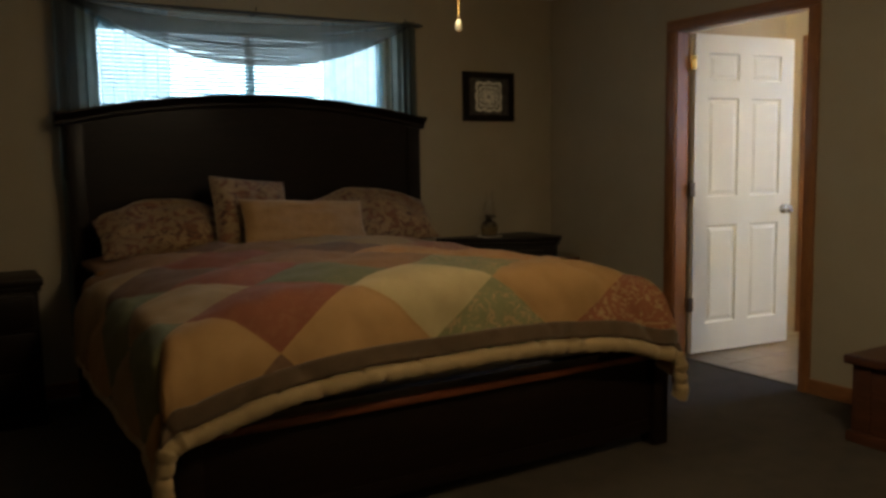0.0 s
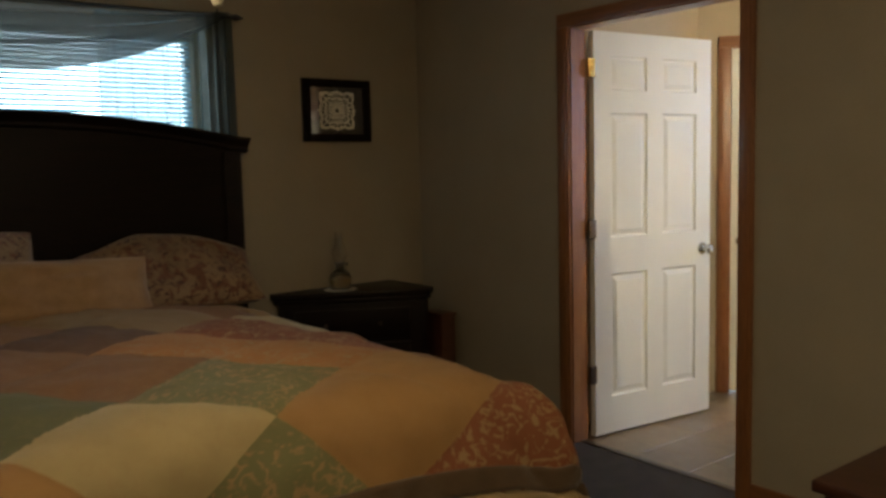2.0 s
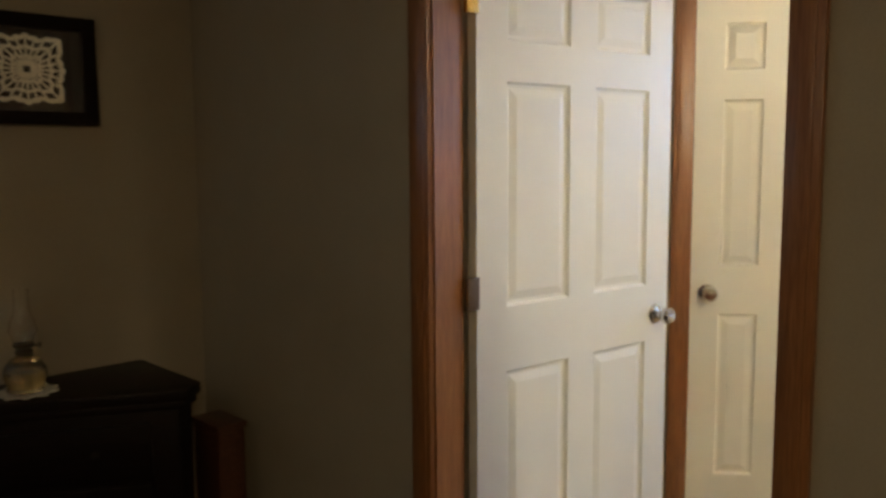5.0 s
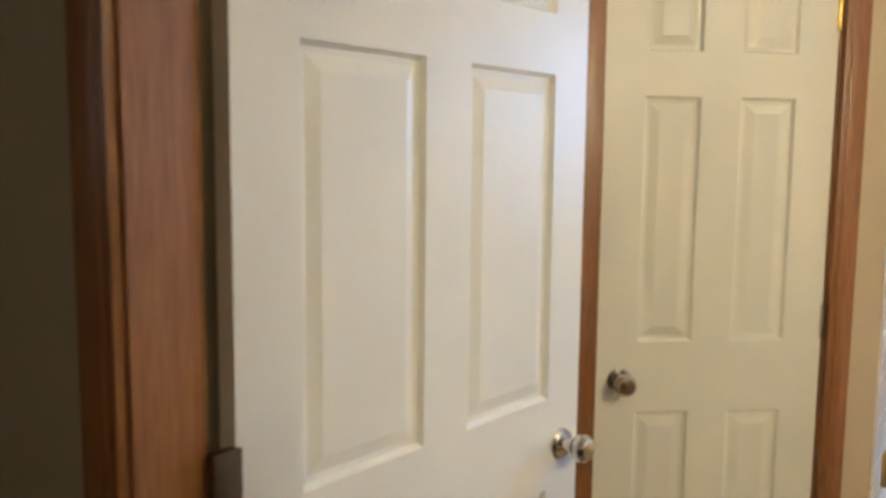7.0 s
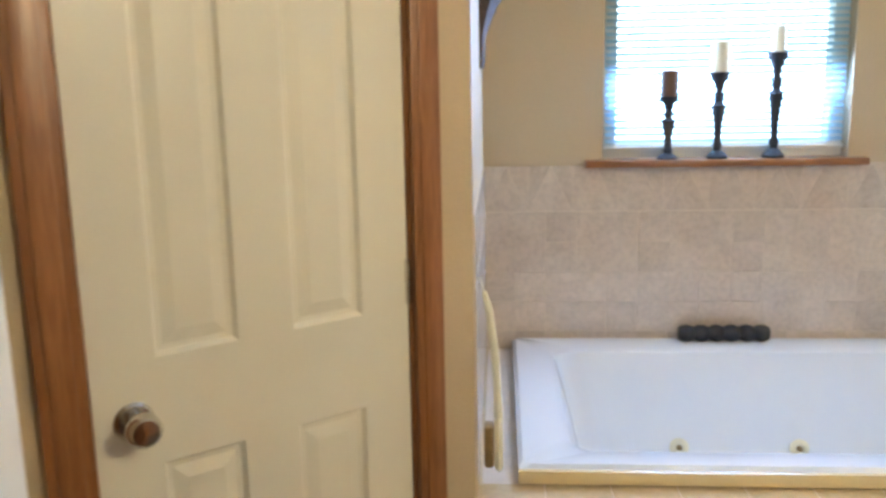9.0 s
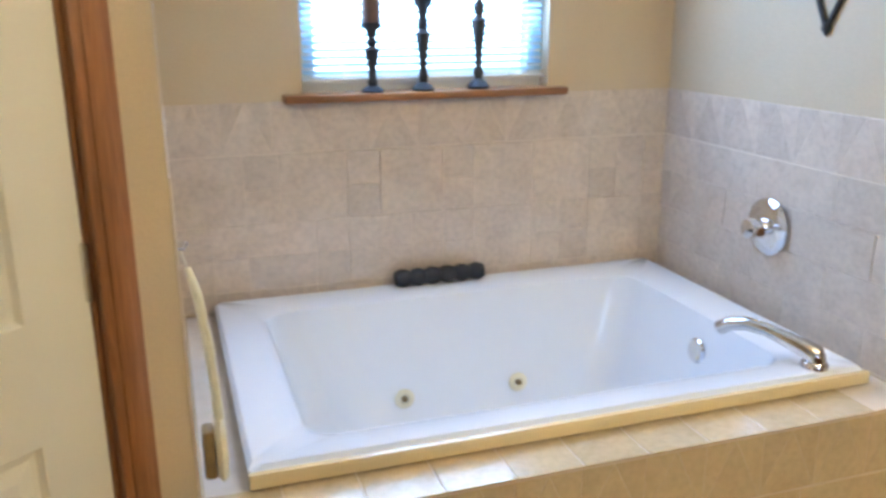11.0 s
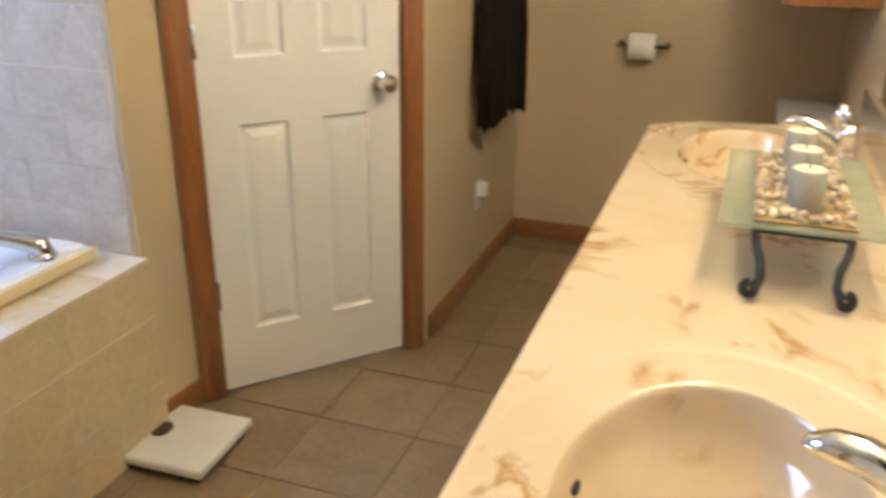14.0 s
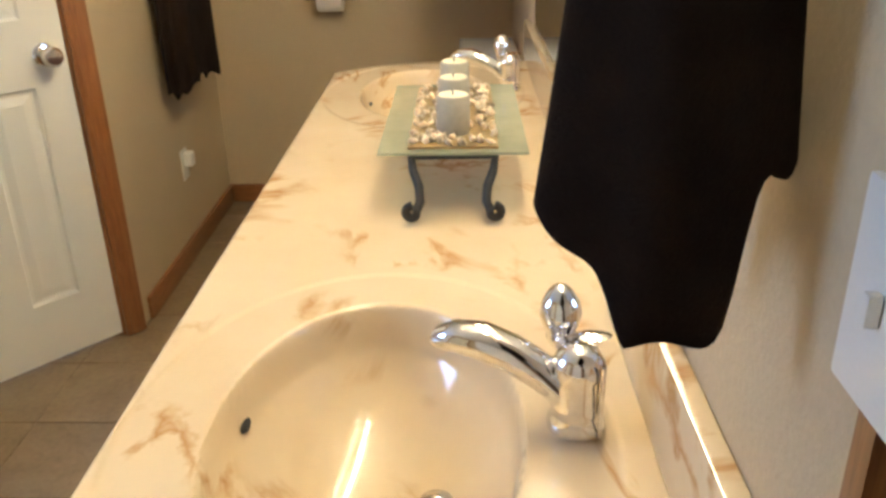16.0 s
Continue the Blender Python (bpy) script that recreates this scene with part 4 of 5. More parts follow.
part("bowl", lathe([(0.001, -0.0305), (0.17, -0.0305), (0.165, -0.055), (0.13, -0.085), (0.07, -0.105), (0.001, -0.11)], 32), "fill_bowl", o, "lit frosted glass bowl")

# curtains over the bed
o = thing("curtain_rod", "thin dark curtain rod with ball finials above the window", "curtain rod")
part("rod", tube([(-3.40, -0.02, 2.165), (-1.19, -0.02, 2.165)], 0.008, 12), "iron", o)
for x in (-3.41, -1.18):
    part("finial", lathe([(0.001, -0.03), (0.012, -0.025), (0.018, -0.006), (0.012, 0.012), (0.007, 0.02), (0.007, 0.03), (0.001, 0.03)], 16, (x, -0.02, 2.165), axis="X"), "iron", o)
for x in (-3.30, -2.28, -1.28):
    part("bracket", tube([(x, NORTH, 2.165), (x, 0.0, 2.165), (x, -0.02, 2.185), (x, -0.02, 2.20)], 0.005, 8), "iron", o)


def hanging(name, label, mat, x0, x1, z0, z1, y, folds, depth, seed=0.0):
    o = thing(name, label, "curtain")

    def f(u, v):
        a = u + 0.012 * noise.noise(Vector((u * 6, v * 2, seed)))
        fold = math.sin(2 * math.pi * folds * a + seed) + 0.35 * math.sin(2 * math.pi * folds * 2.3 * a + 1.1)
        lap = 1.15 * (x1 - x0) / (2 * math.pi * folds) * math.sin(2 * math.pi * folds * a + seed + 1.2 + 0.5 * noise.noise(Vector((a * 3, v, seed))))
        return (x0 + (x1 - x0) * a + lap, y + depth * fold * (0.55 + 0.45 * v), z1 + (z0 - z1) * v)
    part("panel", sheet(f, 16 * folds, 12), mat, o)
    return o


hanging("drape", "sage grey curtain hanging at the window's edge", "drape", -3.40, -3.19, 0.35, 2.16, -0.015, 4, 0.012, 0.4)
hanging("drape", "sage grey curtain hanging at the window's edge", "drape", -1.385, -1.205, 0.35, 2.16, -0.015, 4, 0.012, 1.7)
hanging("sheer_curtain", "pale blue sheer curtain gathered at the bedroom window", "sheer", -3.16, -2.78, 1.00, 2.15, 0.02, 5, 0.016, 2.2)
hanging("sheer_curtain", "pale blue sheer curtain gathered at the bedroom window", "sheer", -1.84, -1.46, 1.00, 2.15, 0.02, 5, 0.016, 3.1)
o = thing("swag_scarf", "grey-green sheer scarf swagged over the curtain rod", "curtain")


def swag(u, v):
    a = 2 * u - 1
    hang = (0.035 + 0.26 * v ** 0.8) * (1 - abs(a) ** 2.2)
    x = -2.295 + a * (1.06 - 0.02 * v)
    fold = 0.012 * math.sin(v * 2 * math.pi * 5.5) + 0.006 * math.sin(v * 37 + 3 * a)
    lap = 0.052 * math.sin(v * 2 * math.pi * 4.5 + 1.5 * math.sin(a * 1.7)) * (1 - abs(a) ** 2.0) * min(1.0, 6 * v, 6 * (1 - v))
    return (x, -0.045 - 0.02 * v + fold, 2.185 - hang - 0.03 * v + lap)


part("swag", sheet(swag, 60, 90), "scarf", o)
for x, sg in ((-3.33, -1), (-1.27, 1)):
    part("tail", sheet(lambda u, v, x=x, sg=sg: (x + 0.10 * (u - 0.5) + 0.01 * sg * v, -0.048 + 0.012 * math.sin(u * 2 * math.pi * 3) * (0.5 + v), 2.18 - (0.95 + 0.15 * u) * v), 24, 16), "scarf", o)


# ---- bathroom: tub ----
def rounded(cx, cy, hx, hy, r, z, n=10):
    pts = []
    for k, (sx, sy) in enumerate(((1, 1), (-1, 1), (-1, -1), (1, -1))):
        for i in range(n + 1):
            a = math.pi / 2 * (k + i / n)
            pts.append((cx + sx * (hx - r) + r * math.cos(a), cy + sy * (hy - r) + r * math.sin(a), z))
    return pts


def loft(loops, close_last=True, close_first=False):
    b = bmesh.new()
    rings = [[b.verts.new(q) for q in lp] for lp in loops]
    n = len(rings[0])
    for a, c in zip(rings, rings[1:]):
        for k in range(n):
            b.faces.new((a[k], a[(k + 1) % n], c[(k + 1) % n], c[k]))
    if close_last:
        b.faces.new(rings[-1])
    if close_first:
        b.faces.new(rings[0][::-1])
    bmesh.ops.recalc_face_normals(b, faces=b.faces)
    return b


TX0, TX1, TY0, TY1 = 1.985, 3.008, -3.335, -1.825
tcx, tcy, thx, thy = (TX0 + TX1) / 2, (TY0 + TY1) / 2, (TX1 - TX0) / 2, (TY1 - TY0) / 2
Z = DECK_Z
o = thing("bathtub", "white acrylic whirlpool tub set in a tiled deck", "bathtub")
part("shell", loft([rounded(tcx, tcy, thx - 0.004, thy - 0.004, 0.015, Z + 0.0045), rounded(tcx, tcy, thx, thy, 0.018, Z + 0.030), rounded(tcx, tcy, thx - 0.012, thy - 0.012, 0.02, Z + 0.040),
                    rounded(tcx, tcy, thx - 0.09, thy - 0.11, 0.07, Z + 0.037), rounded(tcx, tcy, thx - 0.115, thy - 0.135, 0.08, Z + 0.022), rounded(tcx, tcy, thx - 0.135, thy - 0.165, 0.09, Z - 0.08),
                    rounded(tcx, tcy, thx - 0.17, thy - 0.22, 0.11, Z - 0.30), rounded(tcx, tcy, thx - 0.21, thy - 0.28, 0.12, Z - 0.385), rounded(tcx, tcy, thx - 0.27, thy - 0.36, 0.12, Z - 0.41)]), "acrylic", o)
# strip over the rim's front side, coloured as warm lamplight on white acrylic
part("front_ledge", box(TX0 - 0.014, TX0 + 0.001, TY0, TY1, Z + 0.0005, Z + 0.033, 0.004), "warm_lit_rim", o, "front of the white rim with warm lamplight painted in")
for y in (-2.375, -2.765):
    j = part("jet", lathe([(0.001, 0.0), (0.030, 0.0), (0.032, 0.006), (0.026, 0.011), (0.014, 0.012), (0.012, 0.006), (0.001, 0.006)], 22), "wax", o, "ivory whirlpool jet", at=pose(2.831, y, 0.258, 0, -83, 0))
    part("nozzle", lathe([(0.001, 0.006), (0.010, 0.006), (0.009, 0.014), (0.001, 0.014)], 16), "gilt", j)
j = part("jet", lathe([(0.001, 0.0), (0.030, 0.0), (0.032, 0.006), (0.026, 0.011), (0.014, 0.012), (0.001, 0.010)], 22), "wax", o, "ivory whirlpool jet", at=pose(2.52, -3.10, 0.265, -82, 0, 0))
part("suction_cover", lathe([(0.001, 0), (0.042, 0), (0.042, 0.006), (0.036, 0.010), (0.001, 0.010)], 24), "acrylic", o, at=pose(2.895, -2.52, 0.49, 0, -85, 0))
part("overflow_plate", lathe([(0.001, 0), (0.037, 0), (0.039, 0.005), (0.032, 0.012), (0.012, 0.014), (0.001, 0.012)], 28), "chrome", o, "chrome round overflow plate", at=pose(2.44, -3.172, 0.468, -86, 0, 0))

o = thing("tub_spout", "chrome arched tub spout on the tub rim", "faucet")
arc = [(2.028, -3.212, Z + 0.042), (2.026, -3.213, Z + 0.058), (2.030, -3.211, Z + 0.072), (2.052, -3.196, Z + 0.082), (2.090, -3.172, Z + 0.096), (2.135, -3.146, Z + 0.108), (2.180, -3.122, Z + 0.110), (2.220, -3.102, Z + 0.098), (2.245, -3.090, Z + 0.078)]
part("spout", tube(arc, [0.024, 0.026, 0.027, 0.024, 0.020, 0.018, 0.018, 0.019, 0.019], 18), "nickel", o)
part("flange", lathe([(0.001, Z + 0.0395), (0.034, Z + 0.0395), (0.034, Z + 0.048), (0.028, Z + 0.056), (0.001, Z + 0.056)], 24, (2.028, -3.212, 0)), "chrome", o)
o = thing("tub_valve", "chrome round shower valve with a lever on the tiled wall", "valve", pose(2.44, ALC_S + 0.012, 0.83))
part("escutcheon", lathe([(0.001, 0), (0.082, 0), (0.084, 0.005), (0.07, 0.014), (0.03, 0.020), (0.001, 0.020)], 36, axis="Y"), "chrome", o)
part("hub", lathe([(0.001, 0.02), (0.026, 0.02), (0.024, 0.05), (0.030, 0.055), (0.027, 0.075), (0.001, 0.078)], 24, axis="Y"), "chrome", o)
part("lever", tube([(0, 0.062, 0), (-0.03, 0.066, 0.004), (-0.06, 0.075, 0.004)], [0.011, 0.010, 0.013], 12), "chrome", o)
o = thing("bath_pillow", "black ribbed rubber bath pillow behind the tub", "bath pillow")
for k in range(6):
    y = -2.415 - 0.05 * k
    part("roll", lathe([(0.001, -0.024), (0.022, -0.024), (0.027, -0.012), (0.029, 0), (0.027, 0.012), (0.022, 0.024), (0.001, 0.024)], 16, (2.965, y, Z + 0.068), axis="Y"), "black", o)

deck = thing("tub_deck", "tan stone tile deck around the bathtub", "tub deck", kind="structure")
b = box(DECK_X + 0.012, TX0 + 0.03, ALC_S, ALC_N, 0, Z - 0.006)
box(TX0 + 0.03, ALC_E, TY1 - 0.03, ALC_N, 0, Z - 0.006, bm=b)
box(TX0 + 0.03, ALC_E, ALC_S, TY0 + 0.03, 0, Z - 0.006, bm=b)
part("core", b, "grout", deck)

TILE_MESH = {}


def tile(parent, m, w, h, mat, proud=0.0020):
    key = (round(w, 4), round(h, 4), mat, proud)
    if key not in TILE_MESH:
        me = bpy.data.meshes.new("tile")
        e = 0.0012
        vs, fs = [], []
        for inset, y in ((0, 0), (0, -proud + e), (e, -proud)):
            vs += [(inset, y, inset), (w - inset, y, inset), (w - inset, y, h - inset), (inset, y, h - inset)]
        for a in (0, 4):
            fs += [(a + k, a + (k + 1) % 4, a + 4 + (k + 1) % 4, a + 4 + k) for k in range(4)]
        fs.append((8, 9, 10, 11))
        me.from_pydata(vs, [], fs)
        me.materials.append(M[mat])
        TILE_MESH[key] = me
    ob = new("tile", TILE_MESH[key])
    ob.parent = parent
    ob.matrix_basis = m
    return ob


def wedge(parent, m, pts, mat, proud):
    key = (tuple((round(a, 4), round(c, 4)) for a, c in pts), mat, proud)
    if key not in TILE_MESH:
        me = bpy.data.meshes.new("tile")
        k = len(pts)
        gx, gz = sum(p[0] for p in pts) / k, sum(p[1] for p in pts) / k
        vs = [(x, 0, z) for x, z in pts] + [(gx + (x - gx) * 0.97, -proud, gz + (z - gz) * 0.97) for x, z in pts]
        me.from_pydata(vs, [], [tuple(range(k, 2 * k))] + [(i, (i + 1) % k, k + (i + 1) % k, k + i) for i in range(k)])
        me.materials.append(M[mat])
        TILE_MESH[key] = me
    ob = new("tile", TILE_MESH[key])
    ob.parent = parent
    ob.matrix_basis = m


def field(parent, m, width, z0, z1, tw, th, mat, shift=0.0, gap=0.003):
    """Running-bond tiles over a wall face: x across, z up, tiles stand out to -y."""
    z, row = z1, 0
    while z - z0 > 0.03:
        h = min(th, z - z0)
        x = -((shift + (row % 2) * tw / 2) % tw)
        while x < width - 0.002:
            a, c = max(0, x), min(width, x + tw)
            if c - a > 0.02:
                tile(parent, m @ Matrix.Translation((a + gap / 2, 0, z - h + gap / 2)), c - a - gap, h - gap, mat)
            x += tw
        z -= h
        row += 1


def border(parent, m, width, z0, h, mat, gap=0.0014):
    """A border course of triangles, point up and point down in turn."""
    k = max(1, round(width / h))
    w = width / k
    for i in range(k):
        x = i * w
        wedge(parent, m, [(x + gap, z0 + gap / 2), (x + w - gap, z0 + gap / 2), (x + w / 2, z0 + h - gap)], mat, 0.0011)
        wedge(parent, m, [(x + gap / 2, z0 + gap), (x + w / 2 - gap, z0 + h - gap / 2), (x + gap / 2, z0 + h - gap / 2)], mat, 0.0008)
        wedge(parent, m, [(x + w - gap / 2, z0 + gap), (x + w - gap / 2, z0 + h - gap / 2), (x + w / 2 + gap, z0 + h - gap / 2)], mat, 0.0008)


def modular(parent, m, width, z0, z1, unit, mat, seed, gap=0.0022):
    """Squares, half squares and small squares mixed in courses of two units."""
    rnd = random.Random(seed)
    z = z1
    while z - z0 > 0.03:
        h = min(2 * unit, z - z0)
        x = 0.0
        while x < width - 0.02:
            kind = rnd.choice("SSTPL")
            w = min(unit if kind in "PT" else 2 * unit, width - x)
            if kind == "S" or h < 1.5 * unit:
                cells = [(x, z - h, w, h)]
            else:
                cells = [(x, z - h, w, h / 2), (x, z - h / 2, w, h / 2)]
            for cx, cz, cw, ch in cells:
                tile(parent, m @ Matrix.Translation((cx + gap / 2, 0, cz + gap / 2)), cw - gap, ch - gap, mat, 0.0020 + 0.0006 * rnd.random())
            x += w
        z -= h


surround = thing("tub_surround", "beige stone tiles on the walls around the tub", "wall tiles", kind="structure")
for m, w in ((local((ALC_E, ALC_N), (0, -1)), ALC_N - ALC_S), (local((ALC_E, ALC_S), (-1, 0)), ALC_E - 1.90), (local((1.90, ALC_N), (1, 0)), ALC_E - 1.90)):
    part("backing", box(0, w, -0.003, 0.0, Z, TILE_TOP - 0.002), "grout", surround, at=m)
    mm = m @ pose(0, -0.003, 0)
    border(surround, mm, w, TILE_TOP - 0.155, 0.155, "tile_wall")
    if w > 1.5:
        modular(surround, mm, w, Z + 0.004, TILE_TOP - 0.157, 0.105, "tile_wall", 4)
    else:
        field(surround, mm, w, Z + 0.004, TILE_TOP - 0.157, 0.30, 0.125, "tile_wall", 0.09, 0.0022)
# deck: front face and top
m = local((DECK_X + 0.012, ALC_N), (0, -1))
border(deck, m, ALC_N - ALC_S, Z - 0.17, 0.155, "tile_deck")
field(deck, m, ALC_N - ALC_S, 0.0, Z - 0.172, 0.305, 0.204, "tile_deck", 0.2)


def top_tiles(x0, x1, y0, y1, tw, along_y):
    n = max(1, round(((y1 - y0) if along_y else (x1 - x0)) / tw))
    for k in range(n):
        if along_y:
            a, c = y0 + (y1 - y0) * k / n, y0 + (y1 - y0) * (k + 1) / n
            tile(deck, pose(x0, c - 0.002, Z - 0.006, -90, 0, 0), x1 - x0, c - a - 0.004, "tile_deck")
        else:
            a, c = x0 + (x1 - x0) * k / n, x0 + (x1 - x0) * (k + 1) / n
            tile(deck, pose(a + 0.002, y1, Z - 0.006, -90, 0, 0), c - a - 0.004, y1 - y0, "tile_deck")


top_tiles(DECK_X + 0.006, TX0 - 0.002, ALC_S, ALC_N, 0.155, True)
top_tiles(TX0, ALC_E - 0.012, TY1 + 0.002, ALC_N - 0.012, 0.2, False)
top_tiles(TX0, ALC_E - 0.012, ALC_S + 0.012, TY0 - 0.002, 0.2, False)

# floor tiles
for i in range(-4, 3):
    for j in range(-5, 10):
        x, y = 1.187 + 0.305 * i, -3.91 + 0.305 * j
        if -5.45 <= y <= -1.1:
            ob = tile(floor_bath, pose(max(x, 0.087) + 0.002, y + 0.303, -0.006, -90, 0, 0), x + 0.303 - max(x, 0.087), 0.301, "tile_floor", 0.0045)
o = thing("threshold", "narrow metal strip between carpet and tile", "threshold", kind="structure")
part("strip", box(0.045, 0.085, DOOR_Y0, DOOR_Y1, 0.0005, 0.005, 0.002), "bronze", o)


# ---- bathroom: window, shelf, alcove ----
def candlestick(label, y, base, h, candle, wax):
    o = thing("candlestick", label, "candlestick", pose(ALC_E - 0.012, y, WIN_Z0 + 0.002), group="candlesticks on the window ledge")
    k = h / 0.27
    part("stem", lathe([(0.001, 0), (0.034, 0), (0.036, 0.006 * k), (0.026, 0.016 * k), (0.012, 0.026 * k), (0.016, 0.04 * k), (0.011, 0.055 * k), (0.013, 0.10 * k), (0.021, 0.15 * k), (0.024, 0.165 * k), (0.012, 0.178 * k), (0.018, 0.195 * k), (0.011, 0.21 * k), (0.016, 0.235 * k), (0.031, 0.258 * k), (0.033, 0.27 * k), (0.001, 0.27 * k)], 26), "iron", o)
    part("candle", lathe([(0.001, h + 0.0005), (base, h + 0.0005), (base, h + candle - 0.004), (base - 0.004, h + candle), (0.010, h + candle - 0.002), (0.001, h + candle - 0.005)], 24), wax, o)
    part("wick", tube([(0, 0, h + candle - 0.006), (0.001, 0, h + candle + 0.008)], 0.0012, 6), "black", o)
    return o


candlestick("short dark turned candlestick with a dark pillar candle", -2.342, 0.028, 0.205, 0.085, "wax_rust")
candlestick("medium dark turned candlestick with a cream pillar candle", -2.503, 0.031, 0.28, 0.10, "wax")
candlestick("tall dark turned candlestick with a cream pillar candle", -2.685, 0.023, 0.34, 0.085, "wax")
o = thing("valance", "sage scalloped valance across the bathroom window", "curtain")


def valance(u, v):
    a = u * 3
    drop = 0.30 + 0.15 * abs(math.sin(math.pi * a)) - 0.06 * (u < 0.06 or u > 0.94)
    fold = 0.014 * math.sin(u * 2 * math.pi * 15) + 0.008 * math.sin(u * 2 * math.pi * 31 + 1)
    return (ALC_E - 0.035 + fold * (0.4 + 0.6 * v), WIN_Y1 + 0.05 - (WIN_Y1 - WIN_Y0 + 0.10) * u, 2.16 - drop * v)


part("cloth", sheet(valance, 150, 14), "drape", o)
part("rod", tube([(ALC_E - 0.03, WIN_Y1 + 0.07, 2.165), (ALC_E - 0.03, WIN_Y0 - 0.07, 2.165)], 0.008), "iron", o)

o = thing("wall_shelf", "carved dark resin corner sconce shelf on the alcove wall", "wall shelf", pose(2.62, ALC_N, 0))
for zb, h, w in ((1.50, 0.27, 0.15), (1.80, 0.20, 0.17)):
    prof = [(0, zb), (-0.012, zb), (-0.02, zb + 0.35 * h), (-0.05, zb + 0.62 * h), (-0.10, zb + 0.85 * h), (-0.125, zb + 0.90 * h), (-0.125, zb + 0.97 * h), (0, zb + 0.97 * h)]
    b = bmesh.new()
    rings = []
    for x, k in ((-w / 2, 0.55), (-w / 4, 0.85), (0, 1.0), (w / 4, 0.85), (w / 2, 0.55)):
        rings.append([b.verts.new((x * (0.35 + 0.65 * (z - zb) / h), y * k, z)) for y, z in prof])
    for a, c in zip(rings, rings[1:]):
        for i in range(len(prof)):
            b.faces.new((a[i], a[(i + 1) % len(prof)], c[(i + 1) % len(prof)], c[i]))
    b.faces.new(rings[0])
    b.faces.new(rings[-1][::-1])
    bmesh.ops.recalc_face_normals(b, faces=b.faces)
    part("bracket", b, "resin", o)
part("back_plate", box(-0.03, 0.03, -0.012, -0.001, 1.52, 2.05, 0.004), "resin", o)
o = thing("glass_votive", "clear glass votive cup on the carved shelf", "votive", pose(2.62, ALC_N - 0.075, 1.7625))
part("cup", lathe([(0.001, 0), (0.024, 0), (0.032, 0.03), (0.036, 0.06), (0.033, 0.06), (0.029, 0.03), (0.021, 0.006), (0.001, 0.006)], 22), "clear", o)

o = thing("bath_brush", "cream long-handled bath brush hanging on the alcove wall", "bath brush", pose(1.99, ALC_N - 0.03, 0))
part("handle", tube([(0.055, 0.012, 0.985), (0.05, 0.0, 0.94), (0.03, -0.012, 0.85), (0.012, -0.018, 0.76), (0, -0.02, 0.70)], [0.006, 0.009, 0.010, 0.009, 0.011], 12), "wax", o)
b = lathe([(0.001, -0.010), (0.030, -0.010), (0.036, 0), (0.030, 0.010), (0.001, 0.010)], 24, axis="Y")
bmesh.ops.scale(b, vec=(1, 1, 1.9), verts=b.verts)
bmesh.ops.translate(b, vec=(0, -0.02, 0.635), verts=b.verts)
part("head", b, "wax", o)
b = box(-0.024, 0.024, -0.009, 0.014, 0.585, 0.685, 0.008)
part("bristles", b, "gilt", o, "tan bristles")
part("hanging_cord", tube([(0.055, 0.012, 0.985), (0.058, 0.022, 1.02)], 0.002, 6), "lace", o)
part("wall_hook", tube([(0.058, 0.0265, 1.02), (0.058, 0.014, 1.02), (0.058, 0.008, 1.035)], 0.003, 8), "chrome", o)

o = thing("wall_ornament", "black iron diamond ornament high on the alcove wall", "wall decor", pose(2.31, ALC_S + 0.006, 1.552))
pts = [(0, 0, -0.16), (0.085, 0, 0), (0, 0, 0.16), (-0.085, 0, 0), (0, 0, -0.16)]
part("outline", tube(pts, 0.008, 8), "iron", o)
part("inner_bars", tube([(-0.05, 0.0, -0.06), (0.0, 0.0, 0.02), (0.05, 0.0, -0.06)], 0.005, 8), "iron", o)
part("tip", lathe([(0.001, -0.03), (0.014, -0.012), (0.012, 0.004), (0.001, 0.012)], 12, (0, 0, -0.15)), "iron", o)

o = thing("bathroom_scale", "white square bathroom scale on the floor by the tub", "scale", pose(1.757, -3.335, 0, 0, 0, 2))
part("platform", box(-0.125, 0.125, -0.135, 0.135, 0.016, 0.044, 0.010, 3), "white_plastic", o)
part("base", box(-0.117, 0.117, -0.127, 0.127, 0.006, 0.0155, 0.003), "black", o)
b = lathe([(0.001, 0.0445), (0.036, 0.0445), (0.034, 0.048), (0.001, 0.048)], 28, (0.085, -0.005, 0))
bmesh.ops.scale(b, vec=(0.75, 1.0, 1), verts=b.verts, space=Matrix.Translation((-0.085, 0.005, 0)))
dial = part("dial_window", b, "bronze", o, "smoked dial window")
for x in (-0.09, 0.09):
    for y in (-0.1, 0.1):
        part("foot", lathe([(0.001, 0), (0.012, 0), (0.012, 0.006), (0.001, 0.006)], 12, (x, y, 0)), "black", o)


